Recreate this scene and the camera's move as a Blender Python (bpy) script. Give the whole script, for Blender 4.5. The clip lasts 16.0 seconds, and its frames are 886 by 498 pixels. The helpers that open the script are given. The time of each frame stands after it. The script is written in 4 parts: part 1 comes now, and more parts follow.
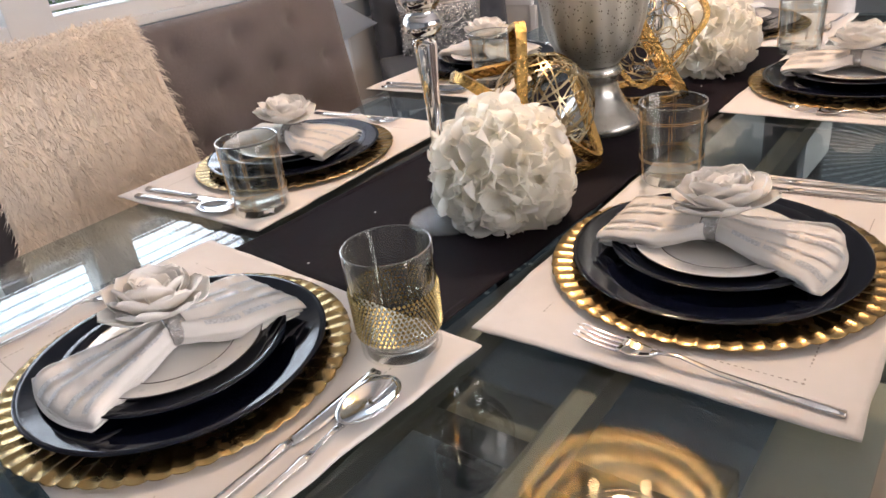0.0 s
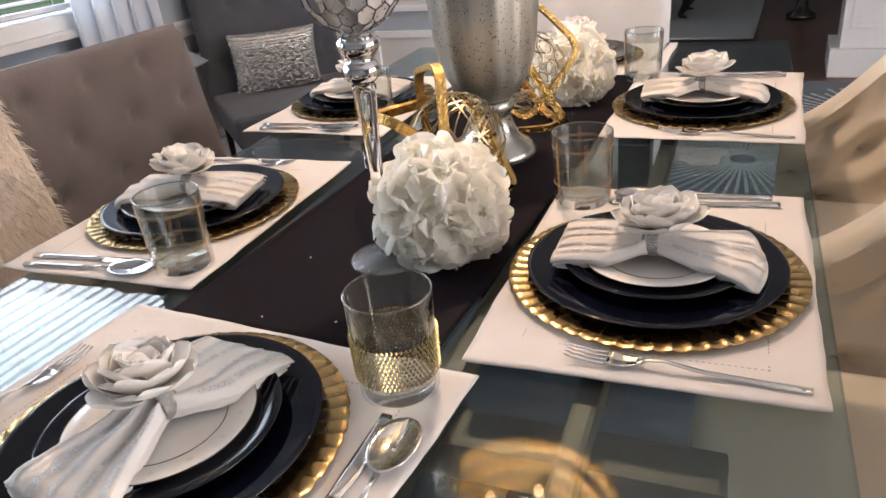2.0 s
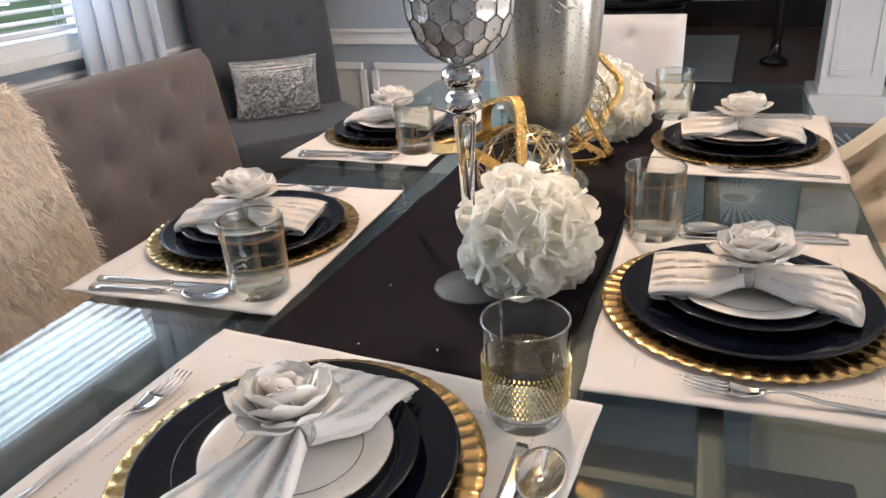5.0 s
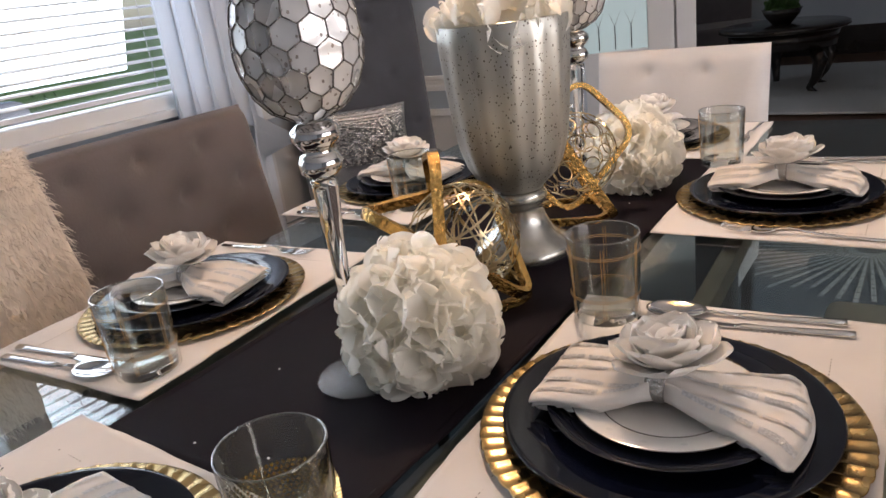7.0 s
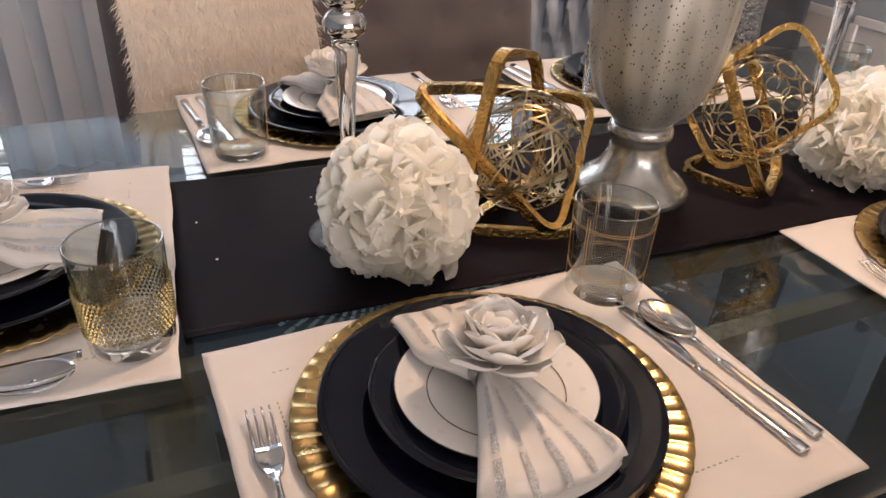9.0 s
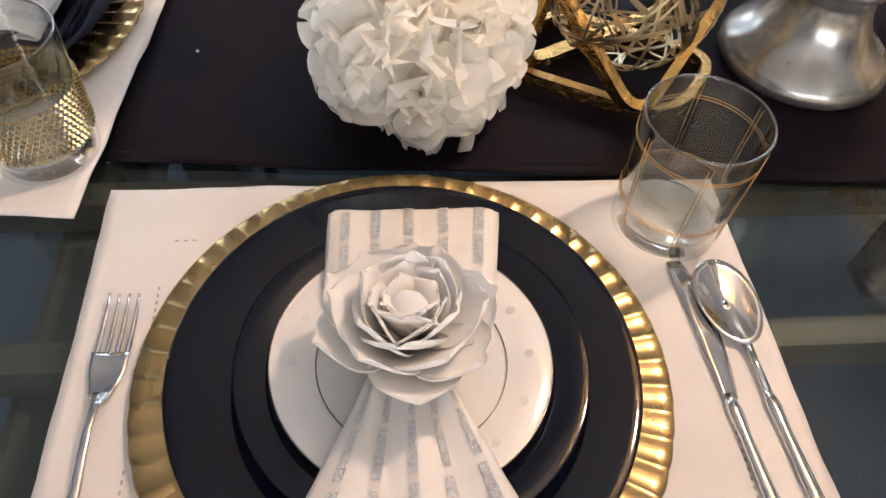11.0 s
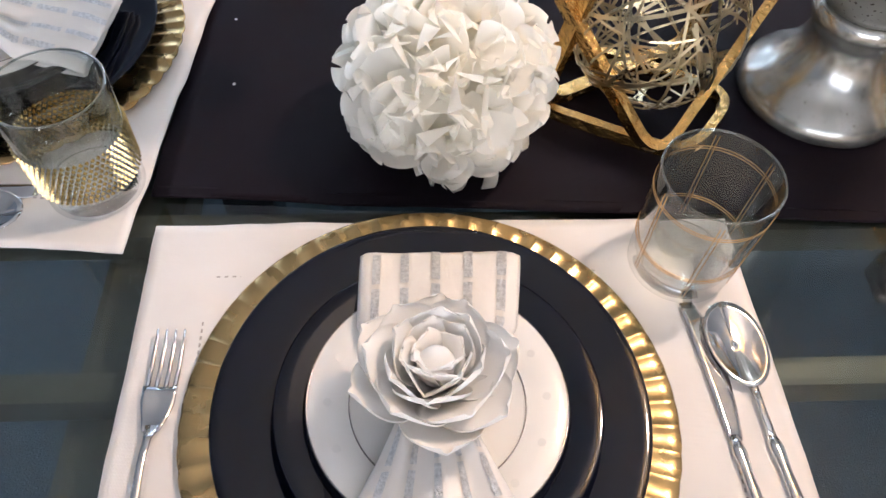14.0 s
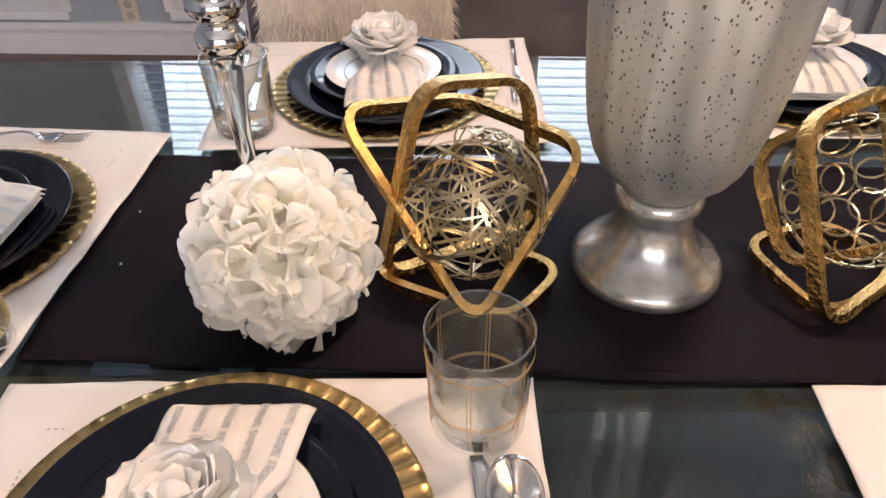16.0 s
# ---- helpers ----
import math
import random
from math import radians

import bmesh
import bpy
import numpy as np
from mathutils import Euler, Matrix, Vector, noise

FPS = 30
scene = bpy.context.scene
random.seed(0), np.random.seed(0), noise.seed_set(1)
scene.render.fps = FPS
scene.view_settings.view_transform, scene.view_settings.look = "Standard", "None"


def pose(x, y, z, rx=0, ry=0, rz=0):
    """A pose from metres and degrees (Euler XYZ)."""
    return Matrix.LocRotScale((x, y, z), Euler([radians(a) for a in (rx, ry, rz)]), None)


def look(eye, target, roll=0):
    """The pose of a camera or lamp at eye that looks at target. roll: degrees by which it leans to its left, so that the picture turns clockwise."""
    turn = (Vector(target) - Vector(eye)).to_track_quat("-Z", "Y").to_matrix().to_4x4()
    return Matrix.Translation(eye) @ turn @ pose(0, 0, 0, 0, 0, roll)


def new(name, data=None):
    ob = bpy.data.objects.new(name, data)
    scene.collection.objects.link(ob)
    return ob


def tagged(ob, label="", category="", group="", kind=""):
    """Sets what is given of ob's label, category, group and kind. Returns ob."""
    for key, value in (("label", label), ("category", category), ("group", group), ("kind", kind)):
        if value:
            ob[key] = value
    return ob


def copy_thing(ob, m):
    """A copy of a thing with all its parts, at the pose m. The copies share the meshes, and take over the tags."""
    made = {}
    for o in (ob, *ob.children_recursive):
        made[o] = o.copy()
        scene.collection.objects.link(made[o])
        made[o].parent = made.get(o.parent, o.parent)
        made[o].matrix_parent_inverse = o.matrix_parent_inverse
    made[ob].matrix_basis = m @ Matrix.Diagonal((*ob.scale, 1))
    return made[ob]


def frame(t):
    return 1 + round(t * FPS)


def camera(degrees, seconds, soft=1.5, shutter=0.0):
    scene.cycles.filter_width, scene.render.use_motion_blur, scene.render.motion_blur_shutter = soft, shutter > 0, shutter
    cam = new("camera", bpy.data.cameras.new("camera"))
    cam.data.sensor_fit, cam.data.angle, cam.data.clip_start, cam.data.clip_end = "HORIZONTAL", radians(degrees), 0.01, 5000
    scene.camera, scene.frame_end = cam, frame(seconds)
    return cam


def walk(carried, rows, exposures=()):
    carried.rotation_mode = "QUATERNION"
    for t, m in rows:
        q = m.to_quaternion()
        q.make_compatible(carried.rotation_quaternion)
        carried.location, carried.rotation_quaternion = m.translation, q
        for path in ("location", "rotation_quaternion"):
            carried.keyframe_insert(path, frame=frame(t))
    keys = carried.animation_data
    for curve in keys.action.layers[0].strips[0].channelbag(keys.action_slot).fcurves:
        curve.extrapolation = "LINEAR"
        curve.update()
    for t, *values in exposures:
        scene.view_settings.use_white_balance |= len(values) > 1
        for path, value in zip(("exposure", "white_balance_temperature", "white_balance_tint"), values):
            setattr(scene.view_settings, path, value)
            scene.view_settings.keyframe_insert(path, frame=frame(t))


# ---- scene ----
cam = camera(63.0, 16.0)
PATH = [
    (0, (-0.705, -0.603, 1.168), (0.605, 0.607, 0.263), -7.6),
    (0.5, (-0.698, -0.543, 1.169), (0.756, 0.455, 0.226), -8.0),
    (1, (-0.699, -0.545, 1.176), (0.849, 0.279, 0.214), -7.3),
    (1.5, (-0.771, -0.511, 1.185), (0.83, 0.251, 0.261), -6.3),
    (2, (-0.806, -0.474, 1.209), (0.792, 0.332, 0.317), -6.1),
    (2.5, (-0.771, -0.431, 1.213), (0.793, 0.428, 0.309), -5.5),
    (3, (-0.792, -0.393, 1.229), (0.778, 0.46, 0.33), -4.2),
    (3.5, (-0.849, -0.337, 1.221), (0.791, 0.401, 0.347), -2.9),
    (4, (-0.904, -0.253, 1.229), (0.796, 0.369, 0.377), -2.3),
    (4.2, (-0.915, -0.228, 1.232), (0.802, 0.358, 0.392), -2.2),
    (6.3, (-0.696, -0.534, 1.195), (0.844, 0.525, 0.485), -7.7),
    (6.5, (-0.661, -0.538, 1.195), (0.879, 0.538, 0.509), -8.3),
    (7, (-0.582, -0.551, 1.177), (0.93, 0.568, 0.499), -7.9),
    (7.5, (-0.508, -0.651, 1.173), (0.82, 0.689, 0.509), -6.3),
    (8, (-0.44, -0.754, 1.202), (0.686, 0.732, 0.478), -3.1),
    (8.5, (-0.326, -0.748, 1.216), (0.56, 0.827, 0.358), -0.5),
    (9, (-0.23, -0.784, 1.212), (0.427, 0.805, 0.191), 2.7),
    (9.2, (-0.171, -0.809, 1.223), (0.369, 0.756, 0.1), 3.7),
    (11.3, (0.002, -0.547, 1.184), (0.096, 0.584, -0.462), 5.3),
    (11.5, (0.003, -0.54, 1.17), (0.095, 0.543, -0.509), 5.7),
    (12, (-0.001, -0.544, 1.15), (0.08, 0.449, -0.584), 5.9),
    (12.5, (0.012, -0.581, 1.17), (0.079, 0.373, -0.587), 5.7),
    (13, (0.015, -0.597, 1.207), (0.062, 0.361, -0.548), 4.9),
    (13.5, (0.009, -0.576, 1.248), (0.049, 0.42, -0.486), 4.4),
    (14, (-0.008, -0.554, 1.254), (0.045, 0.59, -0.386), 3.9),
    (14.5, (-0.011, -0.545, 1.268), (0.054, 0.728, -0.274), 2.4),
    (15, (0.03, -0.569, 1.286), (0.112, 0.825, -0.146), 0.2),
    (15.5, (0.085, -0.589, 1.282), (0.15, 0.886, -0.068), -1.1),
    (16, (0.199, -0.616, 1.279), (0.11, 0.93, 0.013), -0.8),
]
walk(cam, [(t, look(e, g, r)) for t, e, g, r in PATH], exposures=[(0, -0.08, 6550, 16), (3, -0.1, 6400, 14), (4, -0.04, 6250, 11), (6.5, -0.32, 6500, 15), (7.5, -0.55, 6650, 17), (8, -0.55, 6750, 17), (9, -0.40, 6950, 20), (11.5, -0.14, 6200, 13), (13, -0.08, 6000, 12), (14.5, 0.06, 5700, 12), (15, 0.0, 6300, 17), (16, -0.08, 6450, 17)])

# ---- light ----
world = bpy.data.worlds.new("world")
scene.world = world
world.use_nodes = True
wn = world.node_tree.nodes
sky = wn.new("ShaderNodeTexSky")
sky.sky_type, sky.sun_disc = "NISHITA", False
sky.sun_elevation, sky.sun_rotation = radians(53), radians(207)
world.node_tree.links.new(sky.outputs[0], wn["Background"].inputs[0])
wn["Background"].inputs[1].default_value = 0.12


def area_lamp(name, m, sx, sy, power, color):
    la = bpy.data.lights.new(name, "AREA")
    la.shape, la.size, la.size_y, la.energy, la.color = "RECTANGLE", sx, sy, power, color
    ob = new(name, la)
    ob.matrix_world = m
    return ob


sun = new("sun", bpy.data.lights.new("sun", "SUN"))
sun.data.energy, sun.data.angle, sun.data.color = 2.5, radians(0.6), (1, 0.95, 0.87)
sun.matrix_world = look((-2, -4, 6), (0, 0, 0))

lamp = new("lamp_light", bpy.data.lights.new("lamp_light", "POINT"))
lamp.data.energy, lamp.data.shadow_soft_size, lamp.data.color = 46, 0.045, (1.0, 0.74, 0.54)
lamp.location = (0.62, 0.08, 1.95)
window_light = area_lamp("window_light", look((0.1, 2.42, 1.62), (0.1, 0, 0.8)), 2.7, 1.3, 85, (0.78, 0.89, 1.0))
# invented fill lamp outside the south wall, lifts the side facing the camera
south_fill_light = area_lamp("south_fill_light", look((0.5, -3.74, 1.4), (0.5, 0, 1.0)), 3.0, 1.6, 105, (1.0, 0.96, 0.96))
foyer_light = area_lamp("foyer_light", look((5.2, 2.6, 1.9), (5.0, 0, 0.6)), 1.5, 1.2, 6, (0.85, 0.93, 1.0))

# ---- materials ----


def material(name, color, rough=0.5, metal=0.0, noise_scale=0.0, vary=0.0, bump=0.0, bump_scale=60.0, transmission=0.0, ior=1.45, sheen=0.0,
             coat=0.0, color2=None, object_random=0.0, specular=0.5, subsurface=0.0):
    ma = bpy.data.materials.new(name)
    ma.use_nodes = True
    nt = ma.node_tree
    b = nt.nodes["Principled BSDF"]
    b.inputs["Base Color"].default_value = (*color, 1)
    b.inputs["Roughness"].default_value = rough
    b.inputs["Metallic"].default_value = metal
    b.inputs["Transmission Weight"].default_value = transmission
    b.inputs["IOR"].default_value = ior
    b.inputs["Sheen Weight"].default_value = sheen
    b.inputs["Coat Weight"].default_value = coat
    b.inputs["Specular IOR Level"].default_value = specular
    if subsurface:
        b.inputs["Subsurface Weight"].default_value = subsurface
        b.inputs["Subsurface Radius"].default_value = (0.01, 0.008, 0.006)
    co = nt.nodes.new("ShaderNodeTexCoord")
    if vary:
        no = nt.nodes.new("ShaderNodeTexNoise")
        no.inputs["Scale"].default_value, no.inputs["Detail"].default_value = noise_scale, 6
        nt.links.new(co.outputs["Object"], no.inputs["Vector"])
        ra = nt.nodes.new("ShaderNodeValToRGB")
        c2 = color2 or tuple(c * (1 - vary) for c in color)
        ra.color_ramp.elements[0].position, ra.color_ramp.elements[1].position = 0.32, 0.68
        ra.color_ramp.elements[0].color, ra.color_ramp.elements[1].color = (*c2, 1), (*color, 1)
        nt.links.new(no.outputs["Fac"], ra.inputs["Fac"])
        nt.links.new(ra.outputs[0], b.inputs["Base Color"])
        ro = nt.nodes.new("ShaderNodeMapRange")
        ro.inputs["To Min"].default_value, ro.inputs["To Max"].default_value = max(0.02, rough * 0.8), min(1, rough * 1.2)
        nt.links.new(no.outputs["Fac"], ro.inputs["Value"])
        nt.links.new(ro.outputs[0], b.inputs["Roughness"])
    if bump:
        n2 = nt.nodes.new("ShaderNodeTexNoise")
        n2.inputs["Scale"].default_value, n2.inputs["Detail"].default_value = bump_scale, 4
        nt.links.new(co.outputs["Object"], n2.inputs["Vector"])
        bu = nt.nodes.new("ShaderNodeBump")
        bu.inputs["Strength"].default_value, bu.inputs["Distance"].default_value = bump, 0.004
        nt.links.new(n2.outputs["Fac"], bu.inputs["Height"])
        nt.links.new(bu.outputs[0], b.inputs["Normal"])
    return ma


def weave_bump(ma, scale=900, strength=0.25):
    """Fine woven threads on cloth."""
    nt = ma.node_tree
    b = nt.nodes["Principled BSDF"]
    co = nt.nodes.new("ShaderNodeTexCoord")
    hs = []
    for d in ("X", "Y"):
        w = nt.nodes.new("ShaderNodeTexWave")
        w.bands_direction = d
        w.inputs["Scale"].default_value, w.inputs["Distortion"].default_value = scale, 1.5
        nt.links.new(co.outputs["Object"], w.inputs["Vector"])
        hs.append(w)
    ad = nt.nodes.new("ShaderNodeMath")
    nt.links.new(hs[0].outputs["Fac"], ad.inputs[0])
    nt.links.new(hs[1].outputs["Fac"], ad.inputs[1])
    bu = nt.nodes.new("ShaderNodeBump")
    bu.inputs["Strength"].default_value, bu.inputs["Distance"].default_value = strength, 0.0006
    nt.links.new(ad.outputs[0], bu.inputs["Height"])
    old = b.inputs["Normal"].links
    if old:
        nt.links.new(old[0].from_socket, bu.inputs["Normal"])
    nt.links.new(bu.outputs[0], b.inputs["Normal"])
    return ma


LINEN = weave_bump(material("white_linen", (0.78, 0.74, 0.70), 0.85, 0, 9, 0.08, 1.0, 11, sheen=0.2), 330, 0.15)
NAPKIN = weave_bump(material("napkin_cotton", (0.84, 0.80, 0.75), 0.8, 0, 20, 0.05, 0.2, 60, sheen=0.2), 700)
SILVER_THREAD = material("silver_thread", (0.80, 0.80, 0.80), 0.32, 0.6, 400, 0.3, 0.6, 700)
RUNNER = weave_bump(material("aubergine_satin", (0.010, 0.0065, 0.010), 0.6, 0, 3, 0.25, 0.2, 14, specular=0.1), 500, 0.15)
GOLD_LEAF = material("brushed_gold", (0.80, 0.50, 0.17), 0.26, 1, 40, 0.35, 0.9, 150)
CHARGER_GOLD = material("charger_gold", (0.62, 0.44, 0.20), 0.27, 1, 30, 0.25, 0.08, 60)
NAVY = material("navy_glaze", (0.004, 0.0055, 0.013), 0.07, 0, 6, 0.3, 0.06, 8)
CHINA = material("white_china", (0.78, 0.76, 0.72), 0.12, 0, 14, 0.04, coat=0.4)
PLATINUM = material("platinum_line", (0.35, 0.33, 0.32), 0.25, 1)
DOT_GREY = material("grey_print", (0.70, 0.685, 0.65), 0.2)
STITCH = material("hem_shadow_thread", (0.42, 0.38, 0.34), 0.9)
STEEL = material("polished_steel", (0.80, 0.80, 0.80), 0.09, 1, 50, 0.08, 0.03, 30)


def thin_glass(name, tint, rough=0.0, gloss=1.0, power=4.0, base=0.045):
    """Thin clear wall: lets light straight through, with gloss that grows at a glancing view."""
    ma = bpy.data.materials.new(name)
    ma.use_nodes = True
    nt = ma.node_tree
    nt.nodes.clear()
    out, mix = nt.nodes.new("ShaderNodeOutputMaterial"), nt.nodes.new("ShaderNodeMixShader")
    tr, gl, lw = nt.nodes.new("ShaderNodeBsdfTransparent"), nt.nodes.new("ShaderNodeBsdfGlossy"), nt.nodes.new("ShaderNodeLayerWeight")
    tr.inputs["Color"].default_value, gl.inputs["Roughness"].default_value, lw.inputs["Blend"].default_value = (*tint, 1), rough, 0.5
    pw, ad = nt.nodes.new("ShaderNodeMath"), nt.nodes.new("ShaderNodeMath")
    pw.operation, ad.operation = "POWER", "MULTIPLY_ADD"
    pw.inputs[1].default_value, ad.inputs[1].default_value, ad.inputs[2].default_value = power, 0.9 * gloss, base * gloss
    nt.links.new(lw.outputs["Facing"], pw.inputs[0])
    nt.links.new(pw.outputs[0], ad.inputs[0])
    nt.links.new(ad.outputs[0], mix.inputs[0])
    nt.links.new(tr.outputs[0], mix.inputs[1])
    nt.links.new(gl.outputs[0], mix.inputs[2])
    nt.links.new(mix.outputs[0], out.inputs[0])
    return ma


def translucent(ma, share, color):
    """Lets part of the light pass into the far side, as petals and sheer cloth do."""
    nt = ma.node_tree
    out = nt.nodes["Material Output"]
    b = nt.nodes["Principled BSDF"]
    tl, mix = nt.nodes.new("ShaderNodeBsdfTranslucent"), nt.nodes.new("ShaderNodeMixShader")
    tl.inputs["Color"].default_value, mix.inputs[0].default_value = (*color, 1), share
    nt.links.new(b.outputs[0], mix.inputs[1])
    nt.links.new(tl.outputs[0], mix.inputs[2])
    nt.links.new(mix.outputs[0], out.inputs["Surface"])
    return ma


TUMBLER = thin_glass("tumbler_glass", (0.93, 0.95, 0.94), 0.0, 1.0, 2.6)
RIM_GLASS = thin_glass("glass_rim", (0.72, 0.76, 0.75), 0.02, 2.2, 2.0)
GLASS = material("clear_glass", (0.98, 0.99, 0.98), 0.0, transmission=1, ior=1.45)
TABLE_GLASS = thin_glass("table_glass", (0.80, 0.88, 0.88), 0.0, 0.9, 4.0, 0.085)
GOLD_LINE = material("gold_line", (0.62, 0.36, 0.13), 0.3, 1)
GOLD_BEAD = material("gold_bead", (0.66, 0.50, 0.22), 0.22, 1)
PETAL = translucent(material("white_petal", (0.97, 0.955, 0.90), 0.7, 0, 60, 0.03, 0.08, 120, sheen=0.2), 0.56, (0.99, 0.965, 0.89))
FOAM = translucent(material("foam_petal", (0.97, 0.95, 0.91), 0.6, 0, 30, 0.03, 0.03, 60), 0.25, (0.97, 0.94, 0.90))
RING_SILVER = material("jewelled_silver", (0.70, 0.69, 0.68), 0.25, 1, 300, 0.4, 0.8, 380)
WIRE = material("antique_gold_wire", (0.62, 0.50, 0.30), 0.28, 1, 50, 0.3)


def mercury_glass(name, base, dark, scale, amount, rough=0.16, metal=0.85):
    """Silvered glass with dark flecks and vertical cloudy streaks."""
    ma = material(name, base, rough, metal)
    nt = ma.node_tree
    b = nt.nodes["Principled BSDF"]
    co = nt.nodes.new("ShaderNodeTexCoord")
    vo = nt.nodes.new("ShaderNodeTexVoronoi")
    vo.inputs["Scale"].default_value = scale
    vo.inputs["Randomness"].default_value = 1
    mp = nt.nodes.new("ShaderNodeMapping")
    mp.inputs["Scale"].default_value = (1, 1, 0.75)
    nt.links.new(co.outputs["Object"], mp.inputs["Vector"])
    nw = nt.nodes.new("ShaderNodeTexNoise")
    nw.inputs["Scale"].default_value = scale * 0.35
    nt.links.new(co.outputs["Object"], nw.inputs["Vector"])
    nt.links.new(mp.outputs[0], vo.inputs["Vector"])
    mu = nt.nodes.new("ShaderNodeMath")
    mu.operation = "MULTIPLY_ADD"
    mu.inputs[1].default_value, mu.inputs[2].default_value = 0.5, amount - 0.25
    nt.links.new(nw.outputs["Fac"], mu.inputs[0])
    lt = nt.nodes.new("ShaderNodeMath")
    lt.operation = "LESS_THAN"
    nt.links.new(vo.outputs["Distance"], lt.inputs[0])
    nt.links.new(mu.outputs[0], lt.inputs[1])
    st = nt.nodes.new("ShaderNodeTexNoise")
    st.inputs["Scale"].default_value = 22
    ms = nt.nodes.new("ShaderNodeMapping")
    ms.inputs["Scale"].default_value = (1, 1, 0.22)
    nt.links.new(co.outputs["Object"], ms.inputs["Vector"])
    nt.links.new(ms.outputs[0], st.inputs["Vector"])
    ra = nt.nodes.new("ShaderNodeValToRGB")
    ra.color_ramp.elements[0].position, ra.color_ramp.elements[1].position = 0.35, 0.65
    ra.color_ramp.elements[0].color = (*[c * 0.62 for c in base], 1)
    ra.color_ramp.elements[1].color = (*base, 1)
    nt.links.new(st.outputs["Fac"], ra.inputs["Fac"])
    mx = nt.nodes.new("ShaderNodeMix")
    mx.data_type = "RGBA"
    mx.inputs["B"].default_value = (*dark, 1)
    nt.links.new(lt.outputs[0], mx.inputs["Factor"])
    nt.links.new(ra.outputs[0], mx.inputs["A"])
    nt.links.new(mx.outputs["Result"], b.inputs["Base Color"])
    rr = nt.nodes.new("ShaderNodeMapRange")
    rr.inputs["To Min"].default_value, rr.inputs["To Max"].default_value = rough, rough * 2.6
    nt.links.new(st.outputs["Fac"], rr.inputs["Value"])
    nt.links.new(rr.outputs[0], b.inputs["Roughness"])
    return ma


KNOP_SILVER = material("silvered_knop", (0.82, 0.81, 0.80), 0.07, 1, 60, 0.12, 0.04, 40)
VASE_GLASS = mercury_glass("mercury_vase", (0.52, 0.51, 0.455), (0.12, 0.105, 0.085), 200, 0.20, 0.18, 0.7)
VASE_FOOT = mercury_glass("mercury_foot", (0.62, 0.61, 0.56), (0.30, 0.28, 0.24), 190, 0.17, 0.13, 0.82)
GOBLET_GLASS = mercury_glass("mercury_goblet", (0.80, 0.79, 0.77), (0.30, 0.27, 0.24), 150, 0.19, 0.16, 0.6)

# ---- mesh helpers ----


def part(name, bm, ma, parent=None, label="", smooth=True):
    me = bpy.data.meshes.new(name)
    if smooth:
        for f in bm.faces:
            f.smooth = True
    bm.to_mesh(me)
    bm.free()
    me.materials.append(ma)
    ob = new(name, me)
    if parent is not None:
        ob.parent = parent
    if label:
        tagged(ob, label=label)
    return ob


def from_data(name, verts, faces, ma, parent=None, smooth=True, label=""):
    me = bpy.data.meshes.new(name)
    me.from_pydata(verts, [], faces)
    me.polygons.foreach_set("use_smooth", [smooth] * len(me.polygons))
    me.materials.append(ma)
    ob = new(name, me)
    if parent is not None:
        ob.parent = parent
    if label:
        tagged(ob, label=label)
    return ob


def thing(name, m, label, category, group="", kind=""):
    ob = tagged(new(name), label, category, group, kind)
    ob.matrix_world = m
    return ob


def lathe(profile, n=64, radius=None):
    """Turn (r, z) pairs round z; radius(r, z, angle) may change r and z. Closed profiles give solids."""
    bm = bmesh.new()
    rings = []
    for r, z in profile:
        ring = []
        for k in range(n):
            a = 2 * math.pi * k / n
            rr, zz = radius(r, z, a) if radius else (r, z)
            ring.append(bm.verts.new((rr * math.cos(a), rr * math.sin(a), zz)))
        rings.append(ring)
    for a, b in zip(rings, rings[1:]):
        for k in range(n):
            bm.faces.new((a[k], a[(k + 1) % n], b[(k + 1) % n], b[k]))
    for ring, flip in () if profile[0] == profile[-1] else ((rings[0], True), (rings[-1], False)):
        if sum(v.co.xy.length for v in ring) > 1e-5 * n:
            bm.faces.new(ring[::-1] if flip else ring)
    bmesh.ops.remove_doubles(bm, verts=bm.verts, dist=1e-6)
    bmesh.ops.recalc_face_normals(bm, faces=bm.faces)
    return bm


def tube(bm, pts, radius, n=6, closed=False, flat=1.0, up=None):
    """A bar along pts; flat squeezes it across; up gives the side that stays outward."""
    pts = [Vector(p) for p in pts]
    rings, ref = [], None
    m = len(pts)
    for i, p in enumerate(pts):
        d = (pts[(i + 1) % m] - pts[i - 1]) if closed or 0 < i < m - 1 else (pts[1] - pts[0] if i == 0 else pts[-1] - pts[-2])
        d.normalize()
        if up is not None:
            ref = Vector(up(p)) if callable(up) else Vector(up)
        elif ref is None:
            ref = Vector((0, 0, 1)) if abs(d.z) < 0.9 else Vector((1, 0, 0))
        a = (ref - d * ref.dot(d)).normalized()
        if up is None:
            ref = a
        b = d.cross(a)
        rad = radius[i] if isinstance(radius, (list, tuple)) else radius
        off = math.pi / n if n == 4 else 0
        rings.append([bm.verts.new(p + a * (rad * flat * math.cos(2 * math.pi * k / n + off)) + b * (rad * math.sin(2 * math.pi * k / n + off))) for k in range(n)])
    for i in range(m if closed else m - 1):
        r, q = rings[i], rings[(i + 1) % m]
        for k in range(n):
            bm.faces.new((r[k], r[(k + 1) % n], q[(k + 1) % n], q[k]))
    if not closed:
        bm.faces.new(rings[0][::-1])
        bm.faces.new(rings[-1])
    return bm


